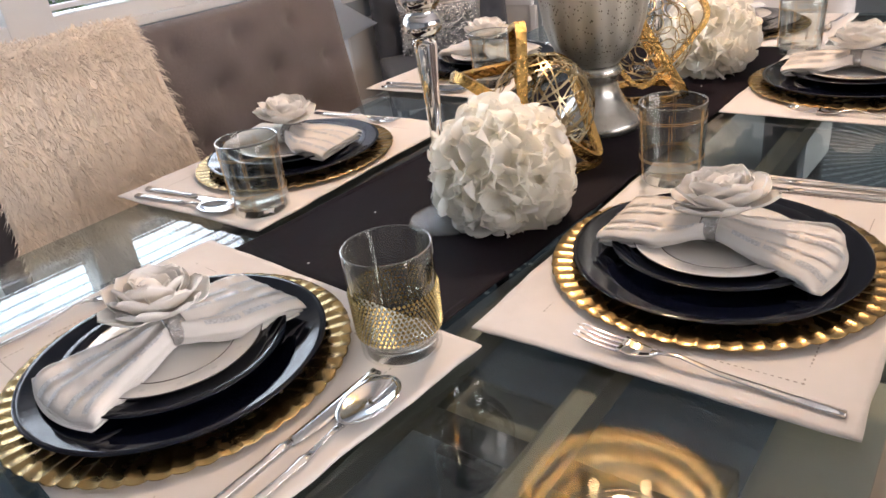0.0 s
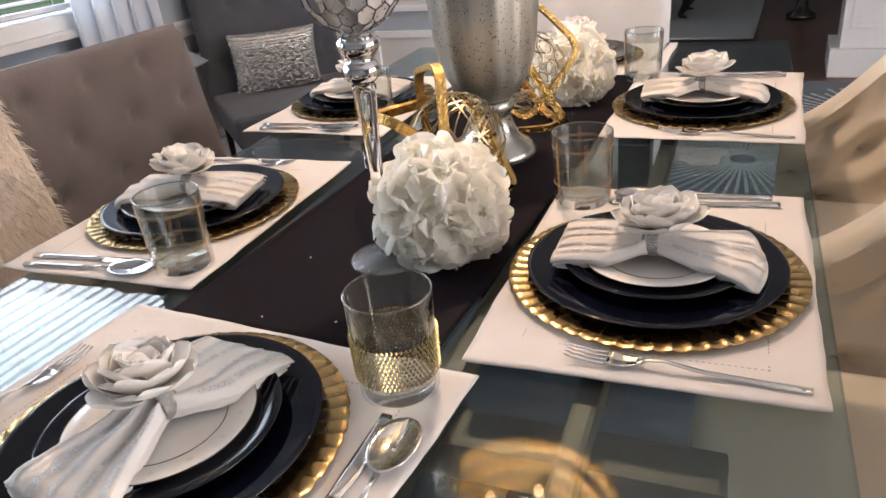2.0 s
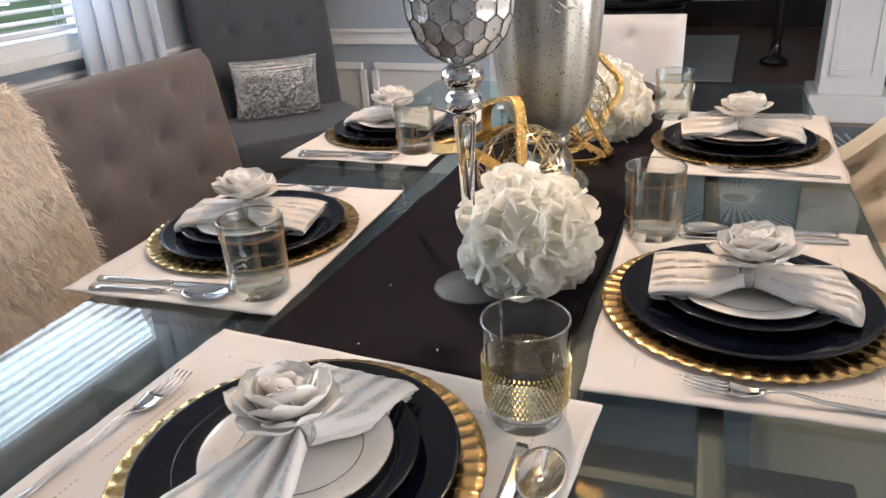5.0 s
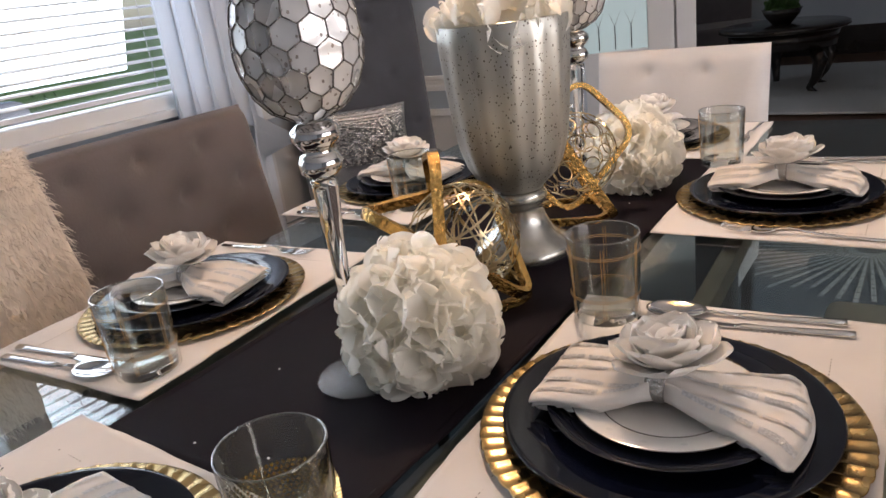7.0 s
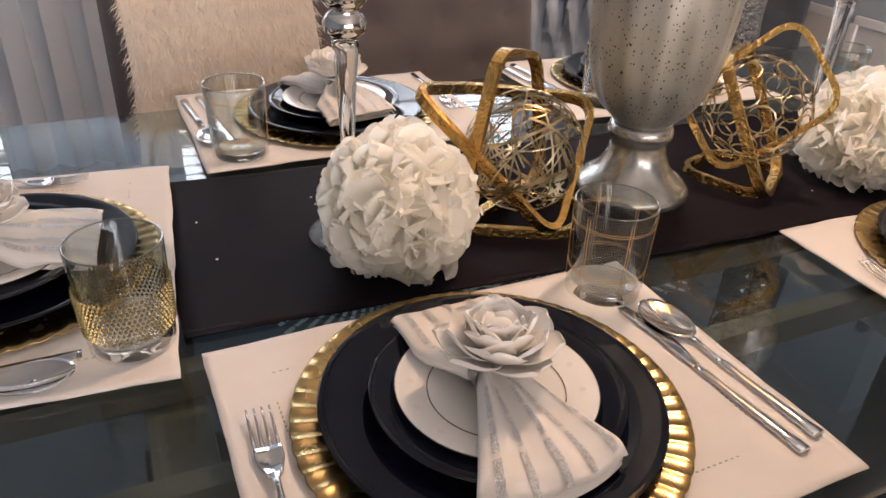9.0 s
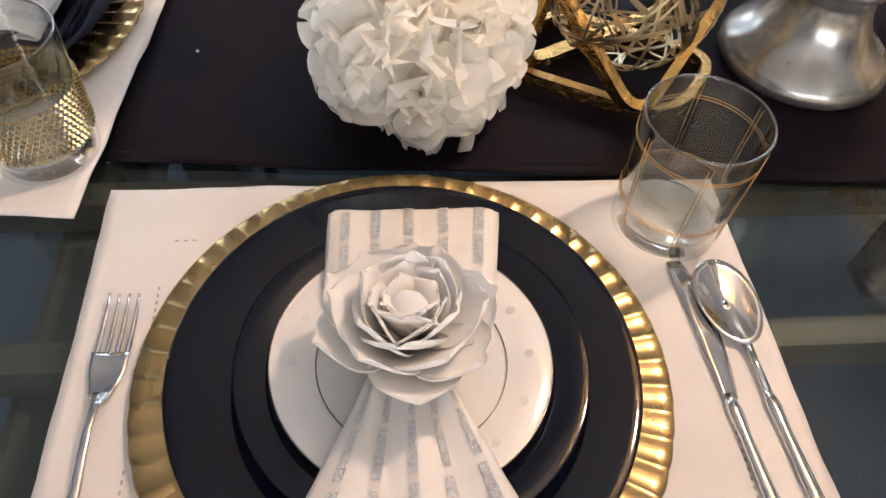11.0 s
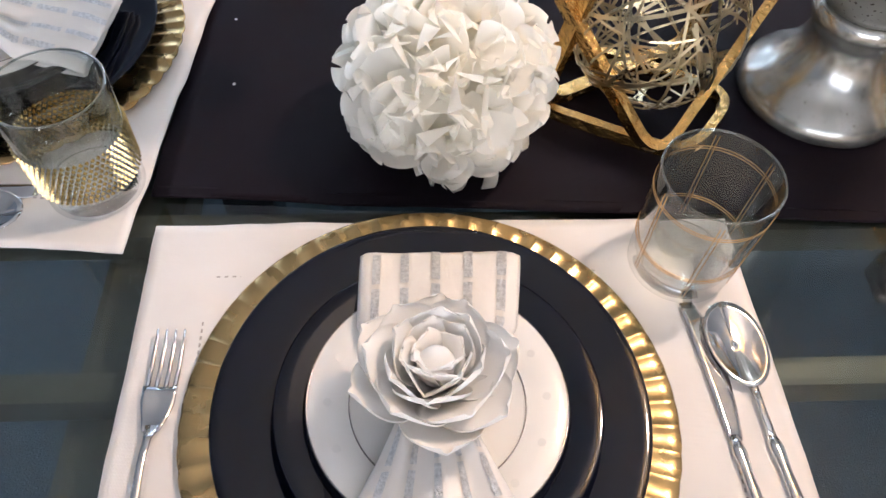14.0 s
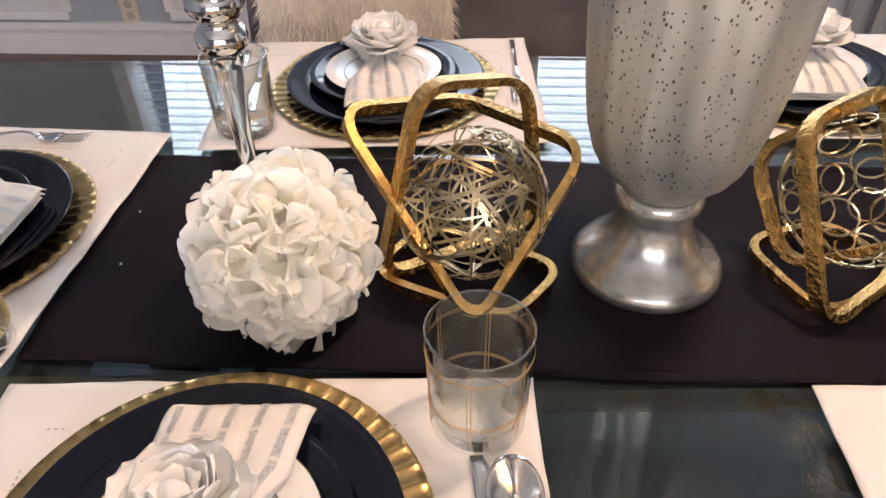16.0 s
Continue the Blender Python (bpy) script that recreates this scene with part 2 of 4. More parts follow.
def box(bm, c, s, bevel=0.0, m=None, seg=2):
    g = bmesh.ops.create_cube(bm, size=1, matrix=(m or Matrix()) @ Matrix.LocRotScale(c, None, s))
    if bevel:
        es = list({e for v in g["verts"] for e in v.link_edges})
        bmesh.ops.bevel(bm, geom=es, offset=bevel, segments=seg, profile=0.7, affect="EDGES")
    return bm


def block(name, c, s, ma, parent=None, bevel=0.0, label="", m=None):
    return part(name, box(bmesh.new(), c, s, bevel, m), ma, parent, label, smooth=False)


def grid(nx, ny, f, thickness=0.0):
    """A sheet f(u, v) with u, v in 0..1; thickness gives it an underside."""
    bm = bmesh.new()
    vs = [[bm.verts.new(f(i / nx, j / ny)) for i in range(nx + 1)] for j in range(ny + 1)]
    for j in range(ny):
        for i in range(nx):
            bm.faces.new((vs[j][i], vs[j][i + 1], vs[j + 1][i + 1], vs[j + 1][i]))
    if thickness:
        bmesh.ops.recalc_face_normals(bm, faces=bm.faces)
        bmesh.ops.solidify(bm, geom=bm.faces[:], thickness=thickness)
    bmesh.ops.recalc_face_normals(bm, faces=bm.faces)
    return bm


def join(*bms):
    out = bmesh.new()
    for b in bms:
        me = bpy.data.meshes.new("tmp")
        b.to_mesh(me)
        b.free()
        out.from_mesh(me)
        bpy.data.meshes.remove(me)
    return out

# ---- room ----
T = 0.75
WALL = material("blue_grey_wall", (0.36, 0.41, 0.46), 0.75, 0, 2, 0.06, 0.15, 180)
WHITE = material("white_trim", (0.78, 0.78, 0.77), 0.45, 0, 4, 0.04, 0.05, 60)
PANEL = material("wainscot_paint", (0.68, 0.67, 0.65), 0.5, 0, 3, 0.05, 0.08, 120)
CEIL = material("ceiling_paint", (0.75, 0.74, 0.72), 0.9, 0, 3, 0.04, 0.1, 90)
WOOD = material("dark_floor_wood", (0.16, 0.09, 0.06), 0.35, 0, 14, 0.45, 0.15, 60)
RUG = material("navy_rug_pile", (0.055, 0.082, 0.115), 0.95, 0, 60, 0.4, 0.6, 260, sheen=0.2)
RUG_WHITE = material("pale_rug_pile", (0.58, 0.62, 0.64), 0.95, 0, 120, 0.35, 0.6, 260)
GREY_CLOTH = weave_bump(material("charcoal_linen", (0.125, 0.108, 0.11), 0.9, 0, 12, 0.18, 0.3, 140, sheen=0.25), 260)
NAVY_CLOTH = weave_bump(material("slate_linen", (0.075, 0.08, 0.095), 0.9, 0, 12, 0.18, 0.3, 140, sheen=0.25), 260)
CREAM = weave_bump(material("cream_linen", (0.72, 0.64, 0.52), 0.85, 0, 8, 0.08, 0.2, 90, sheen=0.25), 260)
PALE = weave_bump(material("pale_linen", (0.56, 0.54, 0.52), 0.85, 0, 8, 0.08, 0.2, 90, sheen=0.25), 260)
FUR = material("ivory_fur", (0.86, 0.78, 0.68), 0.8, 0, 40, 0.12, sheen=0.4)
SEQUIN = material("silver_sequin", (0.88, 0.85, 0.80), 0.2, 1, 60, 0.25, 0.7, 320)
DARK_WOOD = material("black_wood", (0.02, 0.016, 0.014), 0.25, 0, 9, 0.3, 0.1, 40, coat=0.3)
CURTAIN = translucent(material("sheer_curtain", (0.86, 0.90, 0.95), 0.8, 0, 10, 0.04, 0.1, 60), 0.45, (0.86, 0.92, 0.98))
BLIND = material("white_blind", (0.80, 0.81, 0.82), 0.5, 0, 10, 0.03)
LEG_STEEL = material("bronzed_beam", (0.15, 0.135, 0.105), 0.5, 0.6, 12, 0.3, 0.12, 60)

NY, EX = 2.2, 2.5


def wall(name, c, s, ma=WALL):
    return tagged(block(name, c, s, ma), "blue-grey painted wall", "wall", kind="structure")


tagged(block("floor", (2.6, -0.3, -0.03), (10.8, 6.6, 0.06), WOOD), "dark brown wooden floor", "floor", kind="structure")
tagged(block("ceiling", (2.6, -0.3, 2.63), (10.8, 6.6, 0.06), CEIL), "white painted ceiling", "ceiling", kind="structure")
WX0, WX1, WZ0, WZ1 = -1.35, 1.5, 0.84, 2.15
wall("wall_north_below", ((EX - 2.8) / 2, NY + 0.07, WZ0 / 2), (EX + 2.8, 0.14, WZ0))
wall("wall_north_above", ((EX - 2.8) / 2, NY + 0.07, (WZ1 + 2.6) / 2), (EX + 2.8, 0.14, 2.6 - WZ1))
wall("wall_north_west", ((WX0 - 2.8) / 2, NY + 0.07, (WZ0 + WZ1) / 2), (WX0 + 2.8, 0.14, WZ1 - WZ0))
wall("wall_north_east", ((WX1 + EX) / 2, NY + 0.07, (WZ0 + WZ1) / 2), (EX - WX1, 0.14, WZ1 - WZ0))
wall("wall_east", (EX + 0.07, (NY + 0.87) / 2 + 0.07, 1.3), (0.14, NY - 0.87 + 0.14, 2.6))
wall("wall_west", (-2.83, -0.3, 1.3), (0.06, 6.6, 2.6))
# south wall is split to leave a gap for the added fill window
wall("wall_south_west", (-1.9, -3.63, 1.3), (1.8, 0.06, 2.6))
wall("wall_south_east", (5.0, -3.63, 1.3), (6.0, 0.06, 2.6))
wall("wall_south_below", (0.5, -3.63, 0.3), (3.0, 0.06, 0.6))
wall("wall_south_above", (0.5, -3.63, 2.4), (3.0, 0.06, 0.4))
wall("wall_far", (8.03, -0.3, 1.3), (0.06, 6.6, 2.6))
wall("wall_foyer", (5.33, 3.03, 1.3), (5.4, 0.06, 2.6))
wall("wall_side", (EX + 0.17, 2.66, 1.3), (0.06, 0.68, 2.6))

# chair rail, panels and skirting
RZ = 0.735


def rail_run(name, p, q, z, h, d, inward):
    """A moulded strip from p to q on a wall whose room side is the way inward."""
    p, q, n = Vector((*p, z)), Vector((*q, z)), Vector((*inward, 0))
    bm = bmesh.new()
    prof = [(0.0, -h), (d * 0.5, -h), (d * 0.55, -h * 0.75), (d * 0.45, -h * 0.6), (d * 0.6, -h * 0.35), (d, -h * 0.2), (d, 0), (0, 0)]
    a = [bm.verts.new(p + n * x + Vector((0, 0, y))) for x, y in prof]
    b = [bm.verts.new(q + n * x + Vector((0, 0, y))) for x, y in prof]
    for k in range(len(prof)):
        j = (k + 1) % len(prof)
        bm.faces.new((a[k], a[j], b[j], b[k]))
    bm.faces.new(a)
    bm.faces.new(b[::-1])
    bmesh.ops.recalc_face_normals(bm, faces=bm.faces)
    return tagged(part(name, bm, WHITE, smooth=False), "white moulded trim along the wall", "trim", kind="structure")


rail_run("chair_rail", (-2.8, NY), (EX, NY), RZ + 0.02, 0.075, 0.03, (0, -1))
rail_run("chair_rail", (EX, NY - 0.03), (EX, 0.87), RZ + 0.02, 0.075, 0.03, (-1, 0))
rail_run("baseboard", (-2.8, NY), (EX, NY), 0.14, 0.14, 0.02, (0, -1))
rail_run("baseboard", (EX, NY - 0.02), (EX, 0.87), 0.14, 0.14, 0.02, (-1, 0))


def wall_panel(c, w, h, axis):
    """A picture-frame moulding with its painted field."""
    m = Matrix.Translation(c) @ (pose(0, 0, 0, 0, 0, 0) if axis == "y" else pose(0, 0, 0, 0, 0, -90))
    p = thing("wainscot_panel", m, "white moulded wainscot panel on the wall", "wall panel", "wainscot panels", "structure")
    block("field", (0, -0.004, 0), (w - 0.02, 0.008, h - 0.02), PANEL, p)
    for n, cc, s in (("moulding", (0, -0.012, h / 2), (w, 0.024, 0.035)), ("moulding", (0, -0.012, -h / 2), (w, 0.024, 0.035)),
                     ("moulding", (-w / 2, -0.0115, 0), (0.035, 0.023, h - 0.035)), ("moulding", (w / 2, -0.0115, 0), (0.035, 0.023, h - 0.035))):
        part(n, box(bmesh.new(), cc, s, 0.006), WHITE, p, smooth=False)
    return p


for px in (-1.8, -0.72, 0.05, 0.8, 1.42, 2.09):
    wall_panel((px, NY - 0.001, 0.37), 0.66 if px < 2 else 0.56, 0.40, "y")
for py in (1.75, 1.2):
    wall_panel((EX - 0.001, py, 0.37), 0.48, 0.40, "x")

outlet = thing("wall_outlet", pose(-1.22, NY - 0.0005, 0.19), "beige double wall outlet below the chair rail", "outlet")
OUTLET = material("beige_plastic", (0.62, 0.56, 0.44), 0.35, 0, 20, 0.04)
part("cover_plate", box(bmesh.new(), (0, -0.003, 0), (0.072, 0.006, 0.115), 0.0025), OUTLET, outlet, smooth=False)
for z in (-0.024, 0.024):
    part("socket", lathe([(0, 0), (0.0165, 0.0), (0.0165, 0.002), (0.015, 0.0028), (0, 0.0028)], 24), material("outlet_socket", (0.42, 0.37, 0.28), 0.4), outlet).matrix_local = pose(0, -0.0062, z, 90)

# unseen window, made up so the south fill lamp has an opening
back = thing("fill_window", pose(0.5, -3.63, 0), "plain white framed window, added unseen in the south wall for fill light", "window", kind="structure")
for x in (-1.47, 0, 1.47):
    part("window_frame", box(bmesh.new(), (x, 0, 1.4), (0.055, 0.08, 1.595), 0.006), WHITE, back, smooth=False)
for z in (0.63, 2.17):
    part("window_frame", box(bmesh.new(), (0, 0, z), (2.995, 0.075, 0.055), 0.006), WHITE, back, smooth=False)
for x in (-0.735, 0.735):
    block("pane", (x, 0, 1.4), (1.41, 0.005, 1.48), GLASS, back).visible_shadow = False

# window with blinds in two bays
win = thing("window_1", pose(0, NY, 0), "white double window with half-open slatted blinds", "window", kind="structure")
for x in (WX0 + 0.03, 0.36, WX1 - 0.03):
    part("window_frame", box(bmesh.new(), (x, 0.03, (WZ0 + WZ1) / 2), (0.06 if x != 0.36 else 0.16, 0.16, WZ1 - WZ0 - 0.004), 0.006), WHITE, win, smooth=False)
for z in (WZ0 + 0.03, WZ1 - 0.03):
    part("window_frame", box(bmesh.new(), ((WX0 + WX1) / 2, 0.03, z), (WX1 - WX0 - 0.004, 0.15, 0.06), 0.006), WHITE, win, smooth=False)
part("window_sill", box(bmesh.new(), ((WX0 + WX1) / 2, -0.04, WZ0 - 0.012), (WX1 - WX0 + 0.1, 0.12, 0.03), 0.006), WHITE, win, smooth=False)
for x0, x1 in ((WX0 + 0.06, 0.28), (0.44, WX1 - 0.06)):
    pane = block("pane", ((x0 + x1) / 2, 0.09, (WZ0 + WZ1) / 2), (x1 - x0, 0.005, WZ1 - WZ0 - 0.12), GLASS, win)
    pane.visible_shadow = False
    part("sash_bar", box(bmesh.new(), ((x0 + x1) / 2, 0.085, 1.5), (x1 - x0, 0.03, 0.05), 0.004), WHITE, win, smooth=False)
slat_mesh = None
for x0, x1 in ((WX0 + 0.07, 0.27), (0.45, WX1 - 0.07)):
    bl = thing("window_blind", pose((x0 + x1) / 2, NY + 0.02, 0), "white slatted horizontal blind, slats open", "blind", "window blinds")
    part("headrail", box(bmesh.new(), (0, 0, WZ1 - 0.085), (x1 - x0, 0.045, 0.04), 0.004), BLIND, bl, smooth=False)
    part("bottom_rail", box(bmesh.new(), (0, 0, WZ0 + 0.085), (x1 - x0, 0.04, 0.018), 0.004), BLIND, bl, smooth=False)
    w = x1 - x0
    bm = grid(1, 4, lambda u, v: (w * (u - 0.5), 0.045 * (v - 0.5), 0.004 * (1 - (2 * v - 1) ** 2)), 0.0012)
    first = part("slat", bm, BLIND, bl)
    z = WZ0 + 0.125
    first.matrix_local = pose(0, 0, z, 14)
    while z < WZ1 - 0.15:
        z += 0.042
        o = new("slat", first.data)
        o.parent = bl
        o.matrix_local = pose(0, 0, z, 14)
    for x in (-w * 0.36, w * 0.36):
        part("cord", tube(bmesh.new(), [(x, -0.024, WZ0 + 0.09), (x, -0.024, WZ1 - 0.1)], 0.0012, 4), BLIND, bl)


def curtain(x0, x1, y):
    """Hanging sheer panel with soft folds."""
    def f(u, v):
        a = u * 2 * math.pi * 4.5
        return (x0 + (x1 - x0) * u + 0.012 * math.sin(a * 2 + v), y + 0.035 * math.sin(a) * (0.6 + 0.4 * v), 0.03 + 2.25 * (1 - v))
    c = part("curtain", grid(72, 16, f, 0.003), CURTAIN)
    return tagged(c, "pale blue-white sheer curtain hanging beside the window", "curtain", "curtains")


curtain(1.25, 1.68, NY - 0.16)
curtain(-0.80, -0.20, NY - 0.16)

# outside
LAWN = material("lawn", (0.10, 0.20, 0.05), 0.9, 0, 1.5, 0.4, 0.4, 30)
ROAD = material("pale_concrete", (0.32, 0.32, 0.31), 0.9, 0, 2, 0.1)
LEAF = material("hedge_leaf", (0.06, 0.14, 0.035), 0.6, 0, 30, 0.4)
tagged(block("ground", (0, 1502.3, -0.4), (3000, 3000, 0.2), LAWN), "green lawn outside the window", "ground", kind="structure")
tagged(block("road", (0, 10.5, -0.285), (60, 5.5, 0.03), ROAD), "pale concrete road beyond the lawn", "road", kind="structure")


def hedge(x, y, w, h, seed):
    rnd = random.Random(seed)
    vs, fs = [], []
    for _ in range(900):
        c = Vector((x + rnd.uniform(-w, w) * 0.5, y + rnd.uniform(-0.4, 0.4), -0.3 + h * rnd.random() ** 0.8))
        a, b = Vector((rnd.gauss(0, 1), rnd.gauss(0, 1), rnd.gauss(0, 1))).normalized() * 0.09, Vector((rnd.gauss(0, 1), rnd.gauss(0, 1), rnd.gauss(0, 1))).normalized() * 0.06
        k = len(vs)
        vs += [c - a, c + b, c + a, c - b]
        fs.append((k, k + 1, k + 2, k + 3))
    return tagged(from_data("hedge", vs, fs, LEAF, smooth=False), "green leafy shrub on the lawn", "shrub", "shrubs", "stuff")


hedge(-1.2, 5.6, 1.8, 1.3, 3)
hedge(1.3, 6.4, 2.2, 1.0, 4)
hedge(4.5, 15, 6, 3.5, 5)
hedge(-3.5, 15, 6, 3.0, 6)
car = thing("parked_car", pose(2.2, 10.2, -0.27), "silver car parked on the road outside", "car")
CAR = material("silver_car_paint", (0.55, 0.56, 0.58), 0.25, 0.4, coat=0.5)
bm = grid(24, 10, lambda u, v: (4.2 * (u - 0.5), 1.7 * (v - 0.5), 0.25 + (0.5 + 0.55 * max(0, min(1, 5 * min(u - 0.22, 0.92 - u)))) * (1 - abs(2 * v - 1) ** 6)))
part("body", bm, CAR, car)
part("tail_light", box(bmesh.new(), (-2.0, -0.6, 0.72), (0.2, 0.3, 0.12), 0.02), material("red_lens", (0.5, 0.02, 0.02), 0.2), car, smooth=False)
TYRE = material("tyre_rubber", (0.02, 0.02, 0.02), 0.8)
for wx in (-1.3, 1.3):
    for wy in (-0.78, 0.78):
        o = part("wheel", lathe([(0.0, -0.1), (0.3, -0.1), (0.32, -0.06), (0.32, 0.06), (0.3, 0.1), (0.0, 0.1)], 24), TYRE, car)
        o.matrix_local = pose(wx, wy, 0.32, 90)

# ---- rug and floor things ----
rug = thing("area_rug", pose(1.0, -0.2, 0), "navy rug with pale starburst pattern under the table", "rug")
part("rug_field", box(bmesh.new(), (0, 0, 0.006), (5.6, 3.4, 0.012), 0.004), RUG, rug, smooth=False)


def starburst(cx, cy, r, seed):
    rnd = random.Random(seed)
    bm = bmesh.new()
    n = 58
    for k in range(n):
        a = 2 * math.pi * k / n
        d = Vector((math.cos(a), math.sin(a), 0))
        s = 0.10 * r
        e = r * (0.82 + 0.18 * rnd.random())
        while s < e:
            l = rnd.uniform(0.025, 0.06)
            hw = 0.004 + 0.010 * s
            p, q, t = Vector((cx, cy, 0.0125)) + d * s, Vector((cx, cy, 0.0125)) + d * min(e, s + l), Vector((-d.y, d.x, 0))
            top = Vector((0, 0, 0.003))
            bm.faces.new([bm.verts.new(v + top) for v in (p - t * hw, q - t * hw, q + t * hw, p + t * hw)])
            s += l + 0.006
    part("starburst", bm, RUG_WHITE, rug, "pale dashed starburst woven into the rug", smooth=False)


for k, (cx, cy, r) in enumerate([(1.45, -0.15, 0.55), (2.1, -0.75, 0.6), (-0.1, 1.2, 0.45),
                                 (1.3, 1.1, 0.5), (2.3, 0.5, 0.5), (-0.72, 1.22, 0.42)]):
    starburst(cx, cy, r, k)

# ---- dining table ----
TABLE = pose(0.345, 0.015, 0, 0, 0, 3.0)
tb = thing("dining_table", TABLE, "rectangular clear glass dining table on metal beams", "table")
gt = part("glass_top", box(bmesh.new(), (0, 0, T - 0.0065), (2.05, 1.09, 0.012), 0.003), TABLE_GLASS, tb, "clear glass top with green edge", smooth=False)
gt.visible_shadow = False
for y in (-0.312, -0.160, 0.160, 0.312):
    part("beam", box(bmesh.new(), (0, y, T - 0.033), (1.72, 0.026, 0.036), 0.006), LEG_STEEL, tb, smooth=False)
for x in (-0.62, 0.62):
    part("cross_beam", box(bmesh.new(), (x, 0, T - 0.08), (0.06, 0.90, 0.05), 0.008), LEG_STEEL, tb, smooth=False)
    for y in (-0.2, 0.2):
        part("leg", box(bmesh.new(), (x, y, (T - 0.11) / 2 + 0.008), (0.08, 0.08, T - 0.125), 0.01), DARK_WOOD, tb, smooth=False)

def cloth(name, x0, x1, y0, y1, z, h, ma, amp=0.0008, seed=0, m=None):
    off = Vector((seed * 7.3, seed * 3.1, 0))
    def f(u, v):
        x, y = x0 + (x1 - x0) * u, y0 + (y1 - y0) * v
        e = 0.004
        wob = 0.004 * noise.noise(Vector((x * 9, y * 9, 5)) + off) + 0.0015 * noise.noise(Vector((x * 30, y * 30, 9)) + off)
        return (x + wob * (abs(2 * u - 1) > 0.99), y + wob * (abs(2 * v - 1) > 0.99), z + h + amp * (1 + noise.noise(Vector((x * 22, y * 22, 0)) + off)))
    ob = part(name, grid(60, 40, f, -h), ma)
    if m is not None:
        ob.matrix_world = m
    return ob


rn = cloth("table_runner", -0.250, 1.03, -0.160, 0.215, T, 0.0015, RUNNER, 0.0006)
tagged(rn, "dark aubergine satin runner along the glass table", "table runner")
for y0, y1 in ((-0.159, -0.148), (0.203, 0.214)):
    h = cloth("hem", -0.247, 1.027, y0, y1, T + 0.0029, 0.0006, RUNNER, 0.0)
    h.parent = rn

# ---- place settings ----
FLUTES = 56


def charger_shape(r, z, a):
    """Shallow hollow flutes with a crisp ridge between each two, as pressed glass has."""
    k = (a * FLUTES / (2 * math.pi)) % 1
    w = max(0.0, min(1.0, (r - 0.115) / 0.03))
    hollow = (2 * k - 1) ** 2
    return r * (1 + 0.007 * (1 - hollow) * (r > 0.171)), z + w * 0.0018 * hollow


def fork_mesh(which):
    bm = bmesh.new()
    path = [(0, -0.10, 0.003), (0, -0.06, 0.0035), (0, 0.0, 0.006), (0, 0.035, 0.012), (0, 0.05, 0.010), (0, 0.06, 0.006)]
    tube(bm, path, [0.0052, 0.0046, 0.0036, 0.0028, 0.003, 0.006], 8, flat=0.45, up=(0, 0, 1))
    neck = grid(8, 6, lambda u, v: ((u - 0.5) * (0.012 + 0.012 * min(1, v * 1.6)), 0.056 + 0.034 * v, 0.006 - 0.003 * math.sin(v * 3) + 0.0015 * abs(2 * u - 1)), 0.0016)
    out = [bm, neck]
    for k in range(4):
        x = -0.0098 + 0.0065 * k
        out.append(tube(bmesh.new(), [(x, 0.088, 0.0048), (x * 1.02, 0.105, 0.005), (x * 1.02, 0.122, 0.007), (x * 1.02, 0.135, 0.010)], [0.0019, 0.0018, 0.0015, 0.0009], 6))
    for k, b in enumerate(out):
        if k != which:
            b.free()
    return out[which]


def handle_bars(bm, y0, y1, z):
    tube(bm, [(0, y0, z), (0, y0 + 0.02, z), (0, y1 - 0.03, z), (0, y1 - 0.012, z), (0, y1, z)], [0.0075, 0.0062, 0.0042, 0.0056, 0.0034], 8, flat=0.55, up=(0, 0, 1))
    return bm


def spoon_mesh():
    def f(u, v):
        a, r = 2 * math.pi * u, v
        y = 0.082 + r * math.cos(a) * 0.037
        x = r * math.sin(a) * (0.0235 + 0.002 * math.cos(a))
        return (x, y, 0.0075 - 0.0062 * (1 - r * r))
    return grid(28, 7, f, 0.0012)


def knife_mesh():
    def f(u, v):
        y = 0.006 + 0.115 * v
        w = 0.008 + 0.010 * math.sin(min(1, v * 1.25 + 0.12) * math.pi * 0.62) * (1 - max(0, v - 0.85) * 4.5)
        return (-0.004 + w * u, y, 0.003 + 0.001 * (1 - u))
    return grid(4, 16, f, 0.0014)


def surface_napkin(u, v, k=0):
    """u across -1..1, v along -1..1; gathered in the ring at v = 0; k names the layer, counted from the top."""
    s = abs(v)
    if v > 0:
        half = 0.019 + 0.034 * min(1, s / 0.42) ** 0.8 + 0.008 * s
        y = 0.116 * v + 0.003 * u * s
    else:
        half = 0.017 + 0.048 * min(1, s / 0.95) ** 1.1
        y = 0.114 * v - 0.012 * (1 - u * u) * s * s + 0.005 * u * s
    near = math.exp(-(s * 2.3) ** 2)
    fold = math.cos(u * 8.6 + 0.9 * v + 0.4 * k) * (0.0055 * near + (0.0022 if v < 0 else 0.0008) * (1 - near))
    arch = 0.012 * math.exp(-(v * 4) ** 2) + 0.007 * math.sin(min(1, s * 1.05) * math.pi)
    roll = max(0.0, (s - 0.86) / 0.14)
    drop = (0.010 if v < 0 else 0.003) * roll * roll + 0.004 * max(0.0, abs(u) - 0.9) * 10
    soft = 0.0016 * noise.noise(Vector((half * u * 45 + 3 * k, y * 38, 1.7 * k))) + 0.0007 * noise.noise(Vector((half * u * 140, y * 120, 2.0 + k)))
    return Vector((half * u + 0.004 * v * u * u + (0.006 * s if v < 0 else 0), y, 0.018 + arch + fold + soft - drop - 0.006 * abs(u) ** 3 * (1 - s)))


